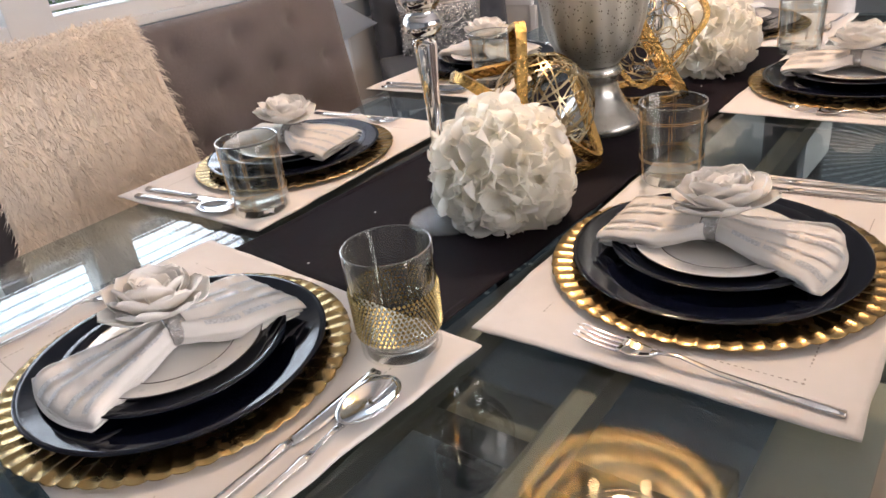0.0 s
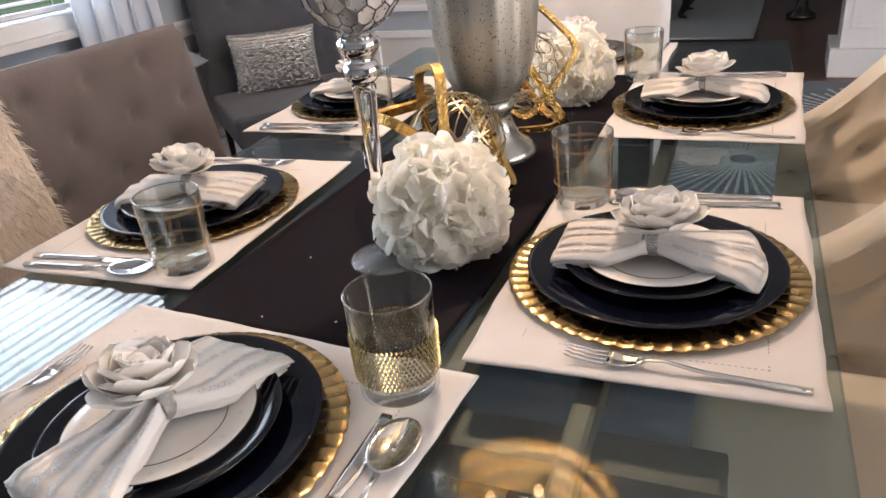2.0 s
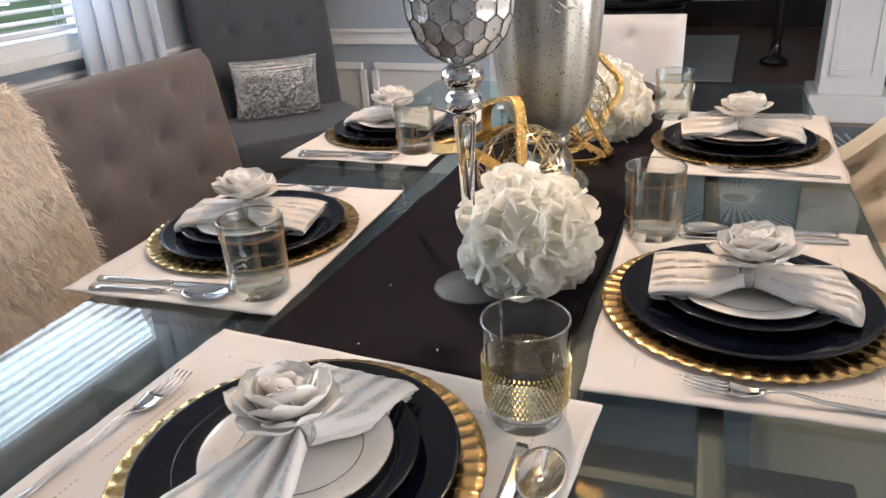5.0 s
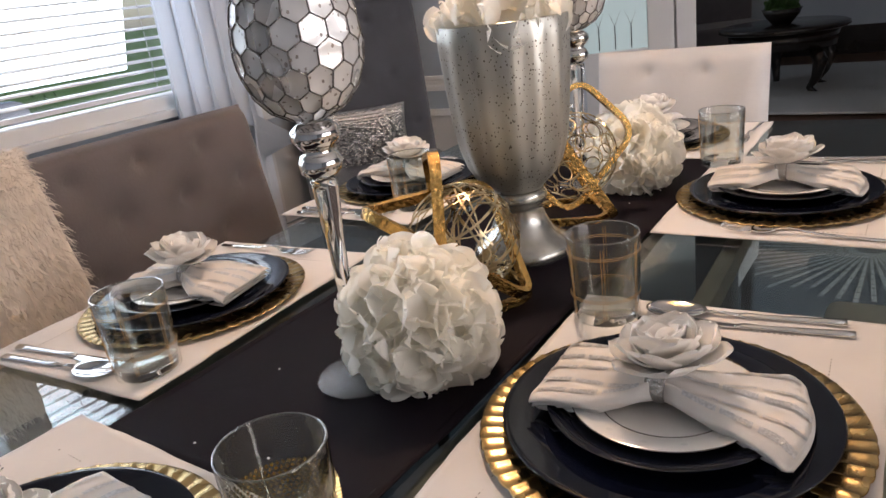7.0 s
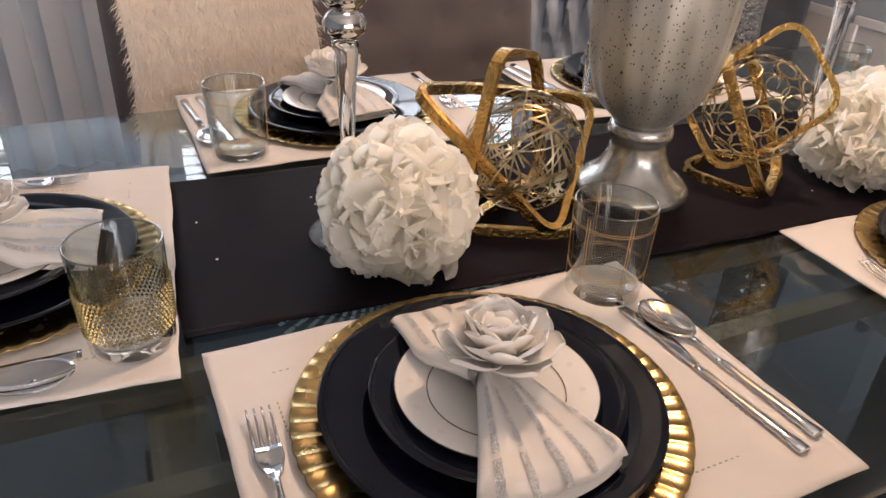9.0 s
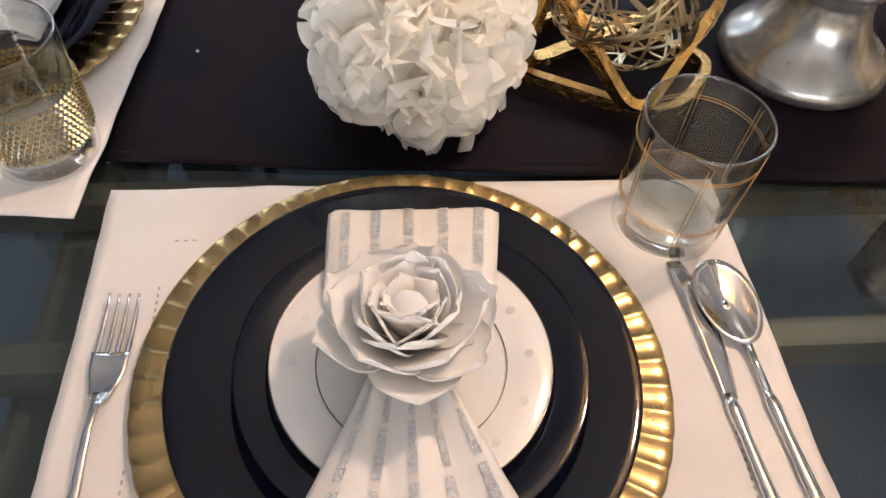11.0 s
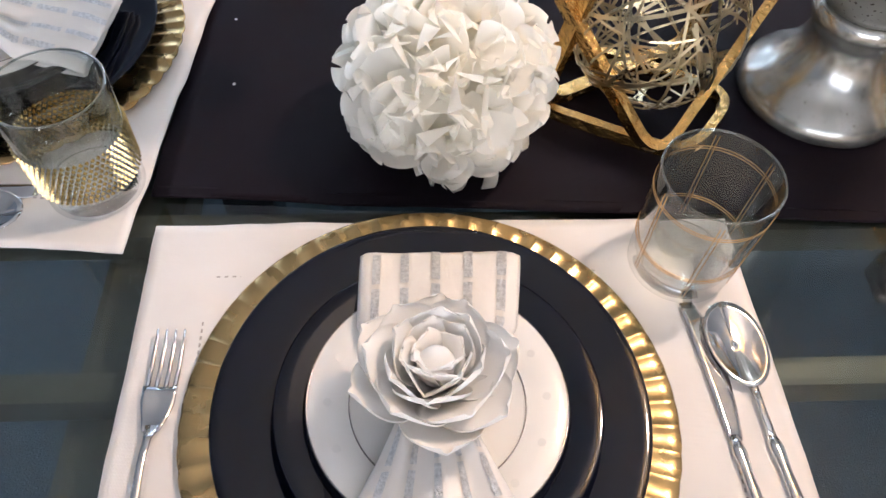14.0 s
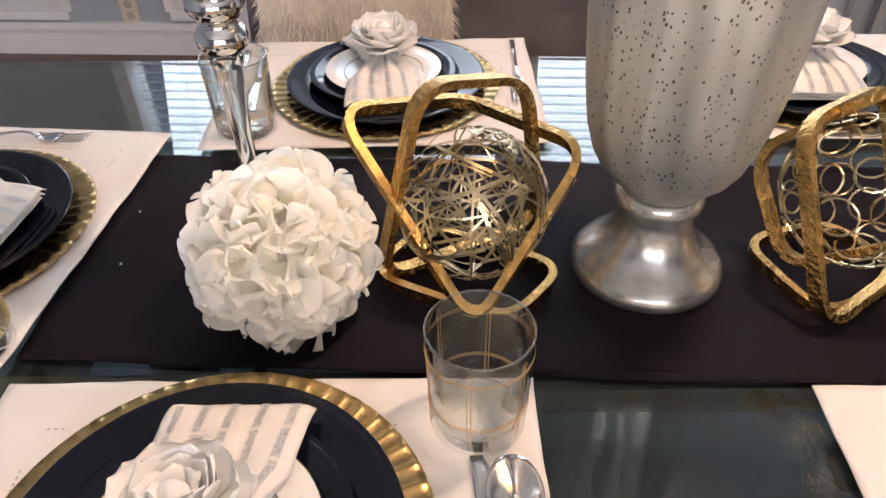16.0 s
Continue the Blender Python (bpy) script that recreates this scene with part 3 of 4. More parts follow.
def petal_mesh(length, width, cup, curl):
    """A thick foam petal: narrow base, broad round tip, hollowed like a spoon."""
    def f(u, v):
        v = 1 - (1 - v) ** 2
        t = max(0.0, (v - 0.52) / 0.485)
        w = width * (0.30 + 0.70 * min(1, v / 0.5) ** 0.8) * math.sqrt(max(0.0008, 1 - t * t))
        x = (u - 0.5) * 2
        rise = cup * length * v ** 2 + curl * length * max(0, v - 0.7) ** 2 * 3
        return (w * x, length * v * (1 - 0.06 * x * x), rise + 0.34 * w * x * x * (1 - 0.35 * v) + 0.0009 * math.sin(5 * u + 7 * v))
    def under(u, v):
        p = f(u, v)
        return (p[0], p[1], p[2] - 0.0016)
    def lip(u, v):
        a, b = Vector(f(u, 1)), Vector(under(u, 1))
        return a.lerp(b, v)
    bm = join(grid(10, 12, f), grid(10, 12, under), grid(10, 1, lip), *[grid(1, 12, lambda a, v, e=e: Vector(f(e, v)).lerp(Vector(under(e, v)), a)) for e in (0.0, 1.0)])
    bmesh.ops.remove_doubles(bm, verts=bm.verts, dist=0.00005)
    return bm


MESH = {}


def shared(key, make, ma, smooth=True):
    if key not in MESH:
        bm = make()
        for f in bm.faces:
            f.smooth = smooth
        me = bpy.data.meshes.new(key)
        bm.to_mesh(me)
        bm.free()
        me.materials.append(ma)
        MESH[key] = me
    return MESH[key]


def sub(name, key, make, ma, parent, m=None, smooth=True, label=""):
    ob = new(name, shared(key, make, ma, smooth))
    if parent is not None:
        ob.parent = parent
    if m is not None:
        ob.matrix_local = m
    if label:
        tagged(ob, label=label)
    return ob


def stripe(u0, v0, v1, du=0.055):
    n = 14
    def f(a, b):
        v = v0 + (v1 - v0) * b
        p = surface_napkin(u0 + du * (2 * a - 1), v)
        return (p.x, p.y, p.z + 0.0012)
    return grid(2, n, f)


def tumbler(m, label, band):
    g = thing("drinking_glass", m, label, "glass", "drinking glasses")
    R, H = (0.0450, 0.113) if not band else (0.0437, 0.114)
    b = R * 0.93
    prof = [(0, 0.0), (b - 0.003, 0.0), (b, 0.003), (R, H - 0.001), (R - 0.0006, H), (R - 0.0014, H), (R - 0.002, H - 0.001), (b - 0.0022, 0.019), (b - 0.006, 0.0145), (0, 0.0135)]
    bw = sub("bowl", "tumbler_band" if band else "tumbler_bowl", lambda: lathe(prof, 72), TUMBLER, g)
    slug = sub("base", "tumbler_slug_%d" % band, lambda: lathe([(0, 0.0012), (b - 0.005, 0.0012), (b - 0.0035, 0.004), (b - 0.004, 0.0105), (b - 0.008, 0.0125), (0, 0.0118)], 48), GLASS, g, label="thick clear glass base")
    slug.visible_shadow = False
    sub("rim", "tumbler_rim_%d" % band, lambda: tube(bmesh.new(), [((R - 0.001) * math.cos(2 * math.pi * k / 64), (R - 0.001) * math.sin(2 * math.pi * k / 64), H) for k in range(64)], 0.0010, 6, True), RIM_GLASS, g).visible_shadow = False
    rad = lambda z: b + (R - b) * z / H + 0.0004
    if band:
        def beads():
            bm = bmesh.new()
            for i in range(10):
                z = 0.027 + 0.0047 * i
                n = 58
                for k in range(n):
                    a = 2 * math.pi * (k + 0.5 * (i % 2)) / n
                    r = rad(z)
                    c = Vector((r * math.cos(a), r * math.sin(a), z))
                    o, t, up = Vector((math.cos(a), math.sin(a), 0)) * 0.0024, Vector((-math.sin(a), math.cos(a), 0)) * 0.0019, Vector((0, 0, 0.0026))
                    v = [bm.verts.new(c + w) for w in (t, up, -t, -up)] + [bm.verts.new(c + Vector((o.x, o.y, 0)))]
                    for q in range(4):
                        bm.faces.new((v[q], v[(q + 1) % 4], v[4]))
            return bm
        sub("band", "band_beads", beads, GOLD_BEAD, g, smooth=False, label="gold beaded mesh band round the glass")
    else:
        for zz in (0.036, 0.0385, 0.092, 0.0945):
            sub("gold_line", "gold_ring_%d" % (zz * 1e4), lambda zz=zz: tube(bmesh.new(), [(rad(zz) * math.cos(2 * math.pi * k / 48), rad(zz) * math.sin(2 * math.pi * k / 48), zz) for k in range(48)], 0.0003, 4, True), GOLD_LINE, g)
        for k in range(6):
            for da in (-0.035, 0.035):
                sub("gold_line", "gold_upright", lambda: tube(bmesh.new(), [(rad(zz), 0, zz) for zz in (0.014, 0.056, 0.106)], 0.0003, 4), GOLD_LINE, g, Matrix.Rotation(2 * math.pi * k / 6 + da, 4, "Z"))
    return g


def setting(cx, cy, turn, plate=(0, 0), glass=(0.175, 0.14), band=False, napkin_turn=0.0, seed=0, flower_turn=0.0):
    """A laid place: the diner sits towards local -y."""
    base = pose(cx, cy, 0, 0, 0, turn)
    mt = cloth("placemat", -0.245, 0.245, -0.178, 0.178, T + 0.0025, 0.002, LINEN, 0.0011, seed + 1, base)
    tagged(mt, "white linen hemstitched placemat on the glass table", "placemat", "placemats")
    def stitches():
        bm = bmesh.new()
        for k in range(62):
            for s in (-1, 1):
                x = -0.194 + 0.388 * k / 61
                box(bm, (x, s * 0.125, T + 0.0070), (0.003, 0.0014, 0.0012))
        for k in range(42):
            for s in (-1, 1):
                box(bm, (s * 0.194, -0.125 + 0.25 * k / 41, T + 0.0070), (0.0014, 0.003, 0.0012))
        return bm
    sub("hemstitch", "hemstitch", stitches, STITCH, mt, smooth=False)
    z = T + 0.0065
    pm = base @ Matrix.Translation((plate[0], plate[1], z))
    ch = thing("charger_plate", pm, "round gold charger plate with fluted rim", "charger plate", "charger plates")
    cp = [(0, 0.0), (0.112, 0.0), (0.124, 0.0012), (0.140, 0.003), (0.156, 0.0046), (0.168, 0.0056), (0.1750, 0.0062), (0.1764, 0.0073), (0.1750, 0.0082), (0.168, 0.0078), (0.156, 0.0068), (0.140, 0.0052), (0.124, 0.0036), (0.112, 0.003), (0, 0.003)]
    sub("rim_and_base", "charger", lambda: lathe(cp, FLUTES * 8, charger_shape), CHARGER_GOLD, ch)
    dn = thing("dinner_plate", pm @ pose(0, 0, 0.0065), "large navy blue glazed dinner plate", "plate", "dinner plates")
    dp = [(k * 1.038, z) for k, z in ((0, 0.004), (0.088, 0.004), (0.092, 0.0), (0.098, 0.0), (0.102, 0.005), (0.145, 0.0115), (0.1475, 0.013), (0.1478, 0.0143), (0.146, 0.015), (0.141, 0.0142), (0.128, 0.0122), (0.108, 0.0098), (0.104, 0.0085), (0.098, 0.0075), (0, 0.007))]
    sub("body", "dinner_plate", lambda: lathe(dp, 96), NAVY, dn)
    sl = thing("salad_plate", pm @ pose(0.004, -0.002, 0.0138), "medium navy blue glazed salad plate", "plate", "salad plates")
    sp = [(k * 1.05, z) for k, z in ((0, 0.003), (0.060, 0.003), (0.063, 0.0), (0.068, 0.0), (0.072, 0.004), (0.102, 0.0125), (0.1075, 0.015), (0.108, 0.0163), (0.1065, 0.0169), (0.098, 0.0148), (0.085, 0.0115), (0.076, 0.0086), (0.070, 0.0072), (0, 0.0065))]
    sub("body", "salad_plate", lambda: lathe(sp, 96), NAVY, sl)
    bp = thing("bread_plate", pm @ pose(0.003, -0.002, 0.0205), "small white china plate with platinum lines", "plate", "bread plates")
    wp = [(k * 1.053, z * 0.8) for k, z in ((0, 0.002), (0.045, 0.002), (0.048, 0.0), (0.052, 0.0), (0.056, 0.004), (0.083, 0.0125), (0.0853, 0.0145), (0.0845, 0.0152), (0.065, 0.0095), (0.058, 0.0075), (0.052, 0.0055), (0, 0.005))]
    sub("body", "bread_plate", lambda: lathe(wp, 80), CHINA, bp)
    def rim_lines():
        bm = bmesh.new()
        for r, zz in ((0.0898, 0.0119), (0.0613, 0.0064)):
            tube(bm, [(r * math.cos(2 * math.pi * k / 72), r * math.sin(2 * math.pi * k / 72), zz) for k in range(72)], 0.0006, 4, True)
        return bm
    sub("platinum_line", "plate_lines", rim_lines, PLATINUM, bp)
    for k in range(14):
        a = 2 * math.pi * k / 14
        sub("printed_dot", "plate_dot", lambda: lathe([(0, 0.0001), (0.0030, 0.0001), (0.0030, 0.0)], 10), DOT_GREY, bp,
            Matrix.Translation((0.0758 * math.cos(a), 0.0758 * math.sin(a), 0.00955)) @ Matrix.Rotation(a, 4, "Z") @ Matrix.Rotation(-0.22, 4, "Y"), smooth=False)
    # napkin
    nm = pm @ pose(0, 0, 0.022, 0, 0, napkin_turn)
    nk = thing("cloth_napkin", nm, "white cotton napkin with silver stripes, gathered in a ring", "napkin", "cloth napkins")
    def layer(q):
        def f(u, v):
            a, b = 2 * u - 1, 2 * v - 1
            p = surface_napkin(a, b, q)
            e = abs(b)
            gap = q * (0.0016 + 0.0042 * e)
            wide = 1 - 0.035 * q + 0.03 * math.sin(2.1 * q + 1)
            return (p.x * wide + 0.0012 * math.sin(5 * q) * e, p.y * (1 - 0.018 * q * (b > 0) + 0.008 * q * (b < 0)), max(0.0065 - 0.0014 * q, p.z - gap))
        return grid(44, 56, f, 0.0017)
    for q in range(4):
        sub("cloth_layer", "napkin_layer_%d" % q, lambda q=q: layer(q), NAPKIN, nk)
    for u0 in (-0.78, -0.4, 0.0, 0.4, 0.8):
        for va, vb in ((-1.0, -0.72), (-0.68, -0.45), (-0.42, -0.16), (0.16, 0.42), (0.46, 0.7), (0.74, 1.0)):
            sub("silver_stripe", "napkin_band_%d_%d" % (u0 * 10, va * 100), lambda u0=u0, va=va, vb=vb: stripe(u0, max(-1, va + 0.05 * u0), min(1, vb + 0.05 * u0)), SILVER_THREAD, nk)
    # napkin ring with flower
    nr = thing("napkin_ring", nm @ pose(0, 0.002, 0.024, 0, 0, flower_turn), "silver jewelled napkin ring with white foam flower", "napkin ring", "napkin rings")
    sub("band", "ring_band", lambda: tube(bmesh.new(), [(0.0215 * math.cos(2 * math.pi * k / 40), 0, 0.0165 * math.sin(2 * math.pi * k / 40)) for k in range(40)], 0.0095, 8, True, 0.22,
                                          up=lambda p: (p.x, 0, p.z)), RING_SILVER, nr)
    rnd = random.Random(11)
    for n, count, r0, tilt, key, mk, zz in ((0, 6, 0.004, 10, "petal_a", (0.056, 0.027, 0.16, 0.25), 0.019), (1, 6, 0.004, 24, "petal_b", (0.052, 0.026, 0.22, 0.15), 0.0205), (2, 6, 0.003, 38, "petal_c", (0.047, 0.0245, 0.22, 0.08), 0.022),
                                            (3, 5, 0.002, 52, "petal_d", (0.041, 0.0215, 0.18, -0.05), 0.024), (4, 4, 0.001, 66, "petal_e", (0.035, 0.0175, 0.10, -0.40), 0.026)):
        for k in range(count):
            a = 360 * k / count + 31 * n + rnd.uniform(-11, 11)
            m = pose(0, -0.008, zz, -8, 0, 0) @ pose(0, 0, 0, 0, 0, a) @ pose(0, r0, 0, tilt + rnd.uniform(-6, 6), rnd.uniform(-7, 7), 0)
            sub("petal", key, lambda mk=mk: petal_mesh(*mk), FOAM, nr, m)
    sub("bud", "flower_bud", lambda: lathe([(0, 0), (0.008, 0.003), (0.0115, 0.011), (0.0108, 0.020), (0.0075, 0.026), (0.003, 0.0285), (0, 0.0288)], 28,
                                            lambda r, z, a: (r * (1 + 0.10 * (((3 * a + z * 130) / (2 * math.pi)) % 1)), z)), FOAM, nr, pose(0, -0.010, 0.030, -8))
    # cutlery
    zc = T + 0.0068
    fk = thing("dinner_fork", Matrix(), "polished steel dinner fork on the placemat", "fork", "dinner forks")
    sub("handle", "fork_handle", lambda: fork_mesh(0), STEEL, fk)
    sub("head", "fork_head", lambda: fork_mesh(1), STEEL, fk)
    for q in range(4):
        sub("tine", "fork_tine_%d" % q, lambda q=q: fork_mesh(2 + q), STEEL, fk)
    fk.matrix_world = base @ pose(-0.218, -0.062, zc, 0, 0, -2)
    tagged(fk, "polished steel dinner fork on the placemat", "fork", "dinner forks")
    kn = thing("table_knife", Matrix(), "polished steel table knife on the placemat", "knife", "table knives")
    sub("handle", "knife_handle", lambda: handle_bars(bmesh.new(), -0.115, 0.01, 0.004), STEEL, kn)
    sub("blade", "knife_blade", knife_mesh, STEEL, kn)
    kn.matrix_world = base @ pose(0.196, -0.03, zc, 0, 0, 5)
    tagged(kn, "polished steel table knife on the placemat", "knife", "table knives")
    sn = thing("soup_spoon", Matrix(), "polished steel spoon beside the knife", "spoon", "soup spoons")
    sub("handle", "spoon_handle", lambda: tube(handle_bars(bmesh.new(), -0.105, 0.012, 0.004), [(0, 0.008, 0.004), (0, 0.03, 0.006), (0, 0.048, 0.0055)], [0.0034, 0.0026, 0.004], 8, flat=0.7, up=(0, 0, 1)), STEEL, sn)
    sub("bowl", "spoon_bowl", spoon_mesh, STEEL, sn)
    sn.matrix_world = base @ pose(0.224, -0.03, zc, 0, 0, 5)
    tagged(sn, "polished steel spoon beside the knife", "spoon", "soup spoons")
    lab = "clear tumbler with a wide gold beaded band" if band else "clear tumbler with fine gold plaid lines"
    tumbler(base @ pose(glass[0], glass[1], T + 0.0066, 0, 0, 17 + 40 * seed), lab, band)


setting(0.022, -0.356, 3.2, (-0.02, 0.005), (0.190, 0.132), seed=0, napkin_turn=-3)
setting(0.760, -0.338, 1.0, (-0.028, 0.014), (0.185, 0.165), seed=1, napkin_turn=2)
setting(0.045, 0.420, 184, (-0.009, -0.004), (0.186, 0.124), seed=2, napkin_turn=6)
setting(0.695, 0.462, 181.5, (-0.01, 0.0), (0.145, 0.115), seed=3, napkin_turn=-4)
setting(-0.424, 0.030, -92.0, (0.0, -0.012), (0.176, 0.137), True, seed=4, napkin_turn=-3)
setting(1.150, 0.045, 92, (0.0, 0.0), (0.185, 0.14), seed=5, napkin_turn=8)

# ---- centrepieces ----
vase = thing("footed_vase", pose(0.386, 0.003, T + 0.003), "speckled silver mercury-glass footed vase of white petals", "vase")
VP = [(0, 0), (0.074, 0.0), (0.081, 0.006), (0.081, 0.014), (0.074, 0.024), (0.060, 0.034), (0.052, 0.042), (0.042, 0.062), (0.038, 0.078), (0.039, 0.086), (0.044, 0.091), (0.046, 0.098), (0.043, 0.106), (0.040, 0.110),
      (0.046, 0.118), (0.062, 0.134), (0.074, 0.155), (0.083, 0.185), (0.089, 0.225), (0.0935, 0.28), (0.097, 0.34), (0.0985, 0.366), (0.0975, 0.368), (0.095, 0.366), (0.0935, 0.34), (0.088, 0.27), (0.08, 0.2), (0.06, 0.15), (0.0, 0.14)]
part("foot", lathe(VP[:14] + [(0, 0.1102)], 80), VASE_FOOT, vase)
part("bowl", lathe([(0, 0.1105), (0.040, 0.1105)] + VP[14:], 96, lambda r, z, a: (r * (1 + (0.018 * math.sin(14 * a) if 0.13 < z < 0.35 else 0)), z)), VASE_GLASS, vase)


def petal_cloud(name, parent, centre, radius, count, size, seed, ma, squash=1.0, half=False):
    """Single cupped petals set all round a heart, tips outward."""
    rnd = random.Random(seed)
    vs, fs = [], []
    N = 8
    for i in range(count):
        zf = 1 - 2 * (i + 0.5) / count
        if half and zf < -0.15:
            continue
        th = i * 2.39996 + rnd.uniform(-0.2, 0.2)
        rr = math.sqrt(max(0, 1 - zf * zf))
        nrm = Vector((rr * math.cos(th), rr * math.sin(th), zf))
        nrm = (nrm + Vector((rnd.gauss(0, 0.10), rnd.gauss(0, 0.10), rnd.gauss(0, 0.10)))).normalized()
        t = Matrix.Rotation(rnd.uniform(0, 6.28), 3, nrm) @ nrm.orthogonal().normalized()
        heart = Vector(centre) + Vector((rr * math.cos(th), rr * math.sin(th), zf * squash)) * (radius - size * rnd.uniform(0.60, 0.95))
        lean = rnd.uniform(0.55, 1.2)
        d = (nrm * math.sin(lean) + t * math.cos(lean)).normalized()
        side = d.cross(nrm).normalized()
        out = side.cross(d)
        s = size * rnd.uniform(0.8, 1.2)
        k0 = len(vs)
        ph, cup, bend = rnd.uniform(0, 6), rnd.uniform(0.05, 0.32), rnd.uniform(-0.26, 0.05)
        for j in range(N + 1):
            v = 1 - (1 - j / N) ** 2
            w = s * 0.60 * (0.22 + 0.78 * min(1, v * 1.6)) * math.sqrt(max(0.002, 1 - max(0, (v - 0.5) / 0.502) ** 2))
            for k in range(N + 1):
                x = 2 * k / N - 1
                vs.append(heart + d * (s * v) + side * (w * x) + out * (s * (cup * x * x * v + bend * v * v + 0.035 * math.sin(4 * x + ph) * v * v)))
        for j in range(N):
            for k in range(N):
                a = k0 + j * (N + 1) + k
                fs.append((a, a + 1, a + N + 2, a + N + 1))
    return from_data(name, vs, fs, ma, parent)


heap = thing("petal_heap", pose(0.386, 0.003, T + 0.003), "heap of white silk petals filling the vase", "flowers", kind="stuff")
petal_cloud("petals", heap, (0, 0, 0.365), 0.095, 240, 0.040, 21, PETAL, 0.6, True)
part("heart", lathe([(0, 0.30), (0.08, 0.31), (0.07, 0.36), (0, 0.385)], 24), PETAL, heap)


def flower_ball(x, y, r, seed):
    fb = thing("hydrangea_ball", pose(x, y, T + 0.003), "round white silk hydrangea flower ball on the runner", "flower ball", "hydrangea balls")
    petal_cloud("petals", fb, (0, 0, r * 0.88), r * 1.13, 380, 0.036, seed, PETAL)
    part("heart", lathe([(0, 0.02), (r * 0.5, 0.026), (r * 0.76, r * 0.85), (r * 0.5, r * 1.46), (0, r * 1.6)], 24), PETAL, fb)


flower_ball(0.008, -0.068, 0.079, 31)
flower_ball(0.768, -0.045, 0.078, 32)


def goblet(x, y):
    g = thing("tall_goblet", pose(x, y, T + 0.003), "tall mercury-glass candle goblet with honeycomb bowl", "candle holder", "tall goblets")
    part("foot", lathe([(0, 0), (0.051, 0), (0.053, 0.002), (0.052, 0.004), (0.03, 0.007), (0.016, 0.010), (0.012, 0.014), (0, 0.014)], 64), FOOT_GLASS, g, "hammered clear glass foot")
    stem = part("stem", lathe([(0, 0.0145), (0.010, 0.0145), (0.007, 0.03), (0.0075, 0.10), (0.0105, 0.18), (0.0145, 0.235), (0.0155, 0.245), (0, 0.247)], 24), GLASS, g, "clear tapering glass stem")
    stem.visible_shadow = False
    part("knop", lathe([(0, 0.247), (0.014, 0.248), (0.023, 0.256), (0.0245, 0.266), (0.020, 0.274), (0.015, 0.278), (0.021, 0.283), (0.027, 0.292), (0.026, 0.301), (0.018, 0.308), (0, 0.309)], 40), KNOP_SILVER, g)
    prof = [(r * 0.91 if z > 0.312 else r, 0.3095 + (z - 0.3095) * 0.88) for r, z in ((0.012, 0.3095), (0.025, 0.314), (0.045, 0.326), (0.060, 0.345), (0.0695, 0.370), (0.0725, 0.395), (0.071, 0.42), (0.066, 0.445), (0.060, 0.462), (0.0585, 0.466))]
    rows, cols = 7, 15
    def at(s, a, lift=0.0006):
        s = max(0.0, min(0.999, s)) * (len(prof) - 1)
        i = int(s)
        f = s - i
        r, z = (prof[i][q] * (1 - f) + prof[i + 1][q] * f for q in (0, 1))
        return Vector(((r + lift) * math.cos(a), (r + lift) * math.sin(a), z))
    def dimple(u, v):
        """How deep the glass is pressed in at this place of the honeycomb."""
        ds, da, best = 0.84 / rows, 2 * math.pi / cols, 9.0
        for j in range(rows):
            dy = (v - (0.16 + 0.84 * j / rows)) / ds
            if abs(dy) < 1:
                x = (u * 2 * math.pi / da - 0.5 * (j % 2)) % 1
                best = min(best, (min(x, 1 - x) * 1.0) ** 2 + (dy * 0.87) ** 2)
        return 0.0022 * max(0.0, 1 - best * 3.6)
    outer = grid(150, 64, lambda u, v: at(v, 2 * math.pi * u, -dimple(u, v)))
    inner = grid(48, 14, lambda u, v: at(0.12 + 0.88 * v, 2 * math.pi * u, -0.0042))
    brim = grid(48, 2, lambda u, v: at(1, 2 * math.pi * u, -0.0042).lerp(at(1, 2 * math.pi * u, 0.0), v) + Vector((0, 0, 0.0008 * math.sin(math.pi * v))))
    part("bowl", join(outer, inner, brim), GOBLET_GLASS, g)
    bm = bmesh.new()
    for j in range(rows):
        for i in range(cols):
            cs, ca = 0.16 + 0.84 * j / rows, 2 * math.pi * (i + 0.5 * (j % 2)) / cols
            ds, da = 0.84 / rows, 2 * math.pi / cols
            cor = [(cs + ds * 0.667, ca), (cs + ds * 0.333, ca + da / 2), (cs - ds * 0.333, ca + da / 2), (cs - ds * 0.667, ca)]
            for (s0, a0), (s1, a1) in zip(cor, cor[1:]):
                tube(bm, [at(s0, a0), at((s0 + s1) / 2, (a0 + a1) / 2), at(s1, a1)], 0.0009, 4)
    part("honeycomb", bm, GOBLET_RIDGE, g, "raised honeycomb pattern on the bowl")
    return g


FOOT_GLASS = material("hammered_glass", (0.86, 0.9, 0.92), 0.08, 0.12, 60, 0.15, 1.0, 150, transmission=0.85)
GOBLET_RIDGE = material("dark_silver_ridge", (0.34, 0.32, 0.30), 0.25, 0.9, 90, 0.3)
goblet(-0.034, 0.001)
goblet(0.775, 0.065)


def rounded_loop(corners, r, n=6):
    """A closed run of points through corners, each rounded."""
    pts = []
    cs = [Vector(c) for c in corners]
    for i, c in enumerate(cs):
        p, q = cs[i - 1], cs[(i + 1) % len(cs)]
        d0, d1 = (p - c).normalized() * min(r, (p - c).length * 0.45), (q - c).normalized() * min(r, (q - c).length * 0.45)
        for k in range(n + 1):
            t = k / n
            pts.append((1 - t) ** 2 * (c + d0) + 2 * t * (1 - t) * c + t * t * (c + d1))
    return pts


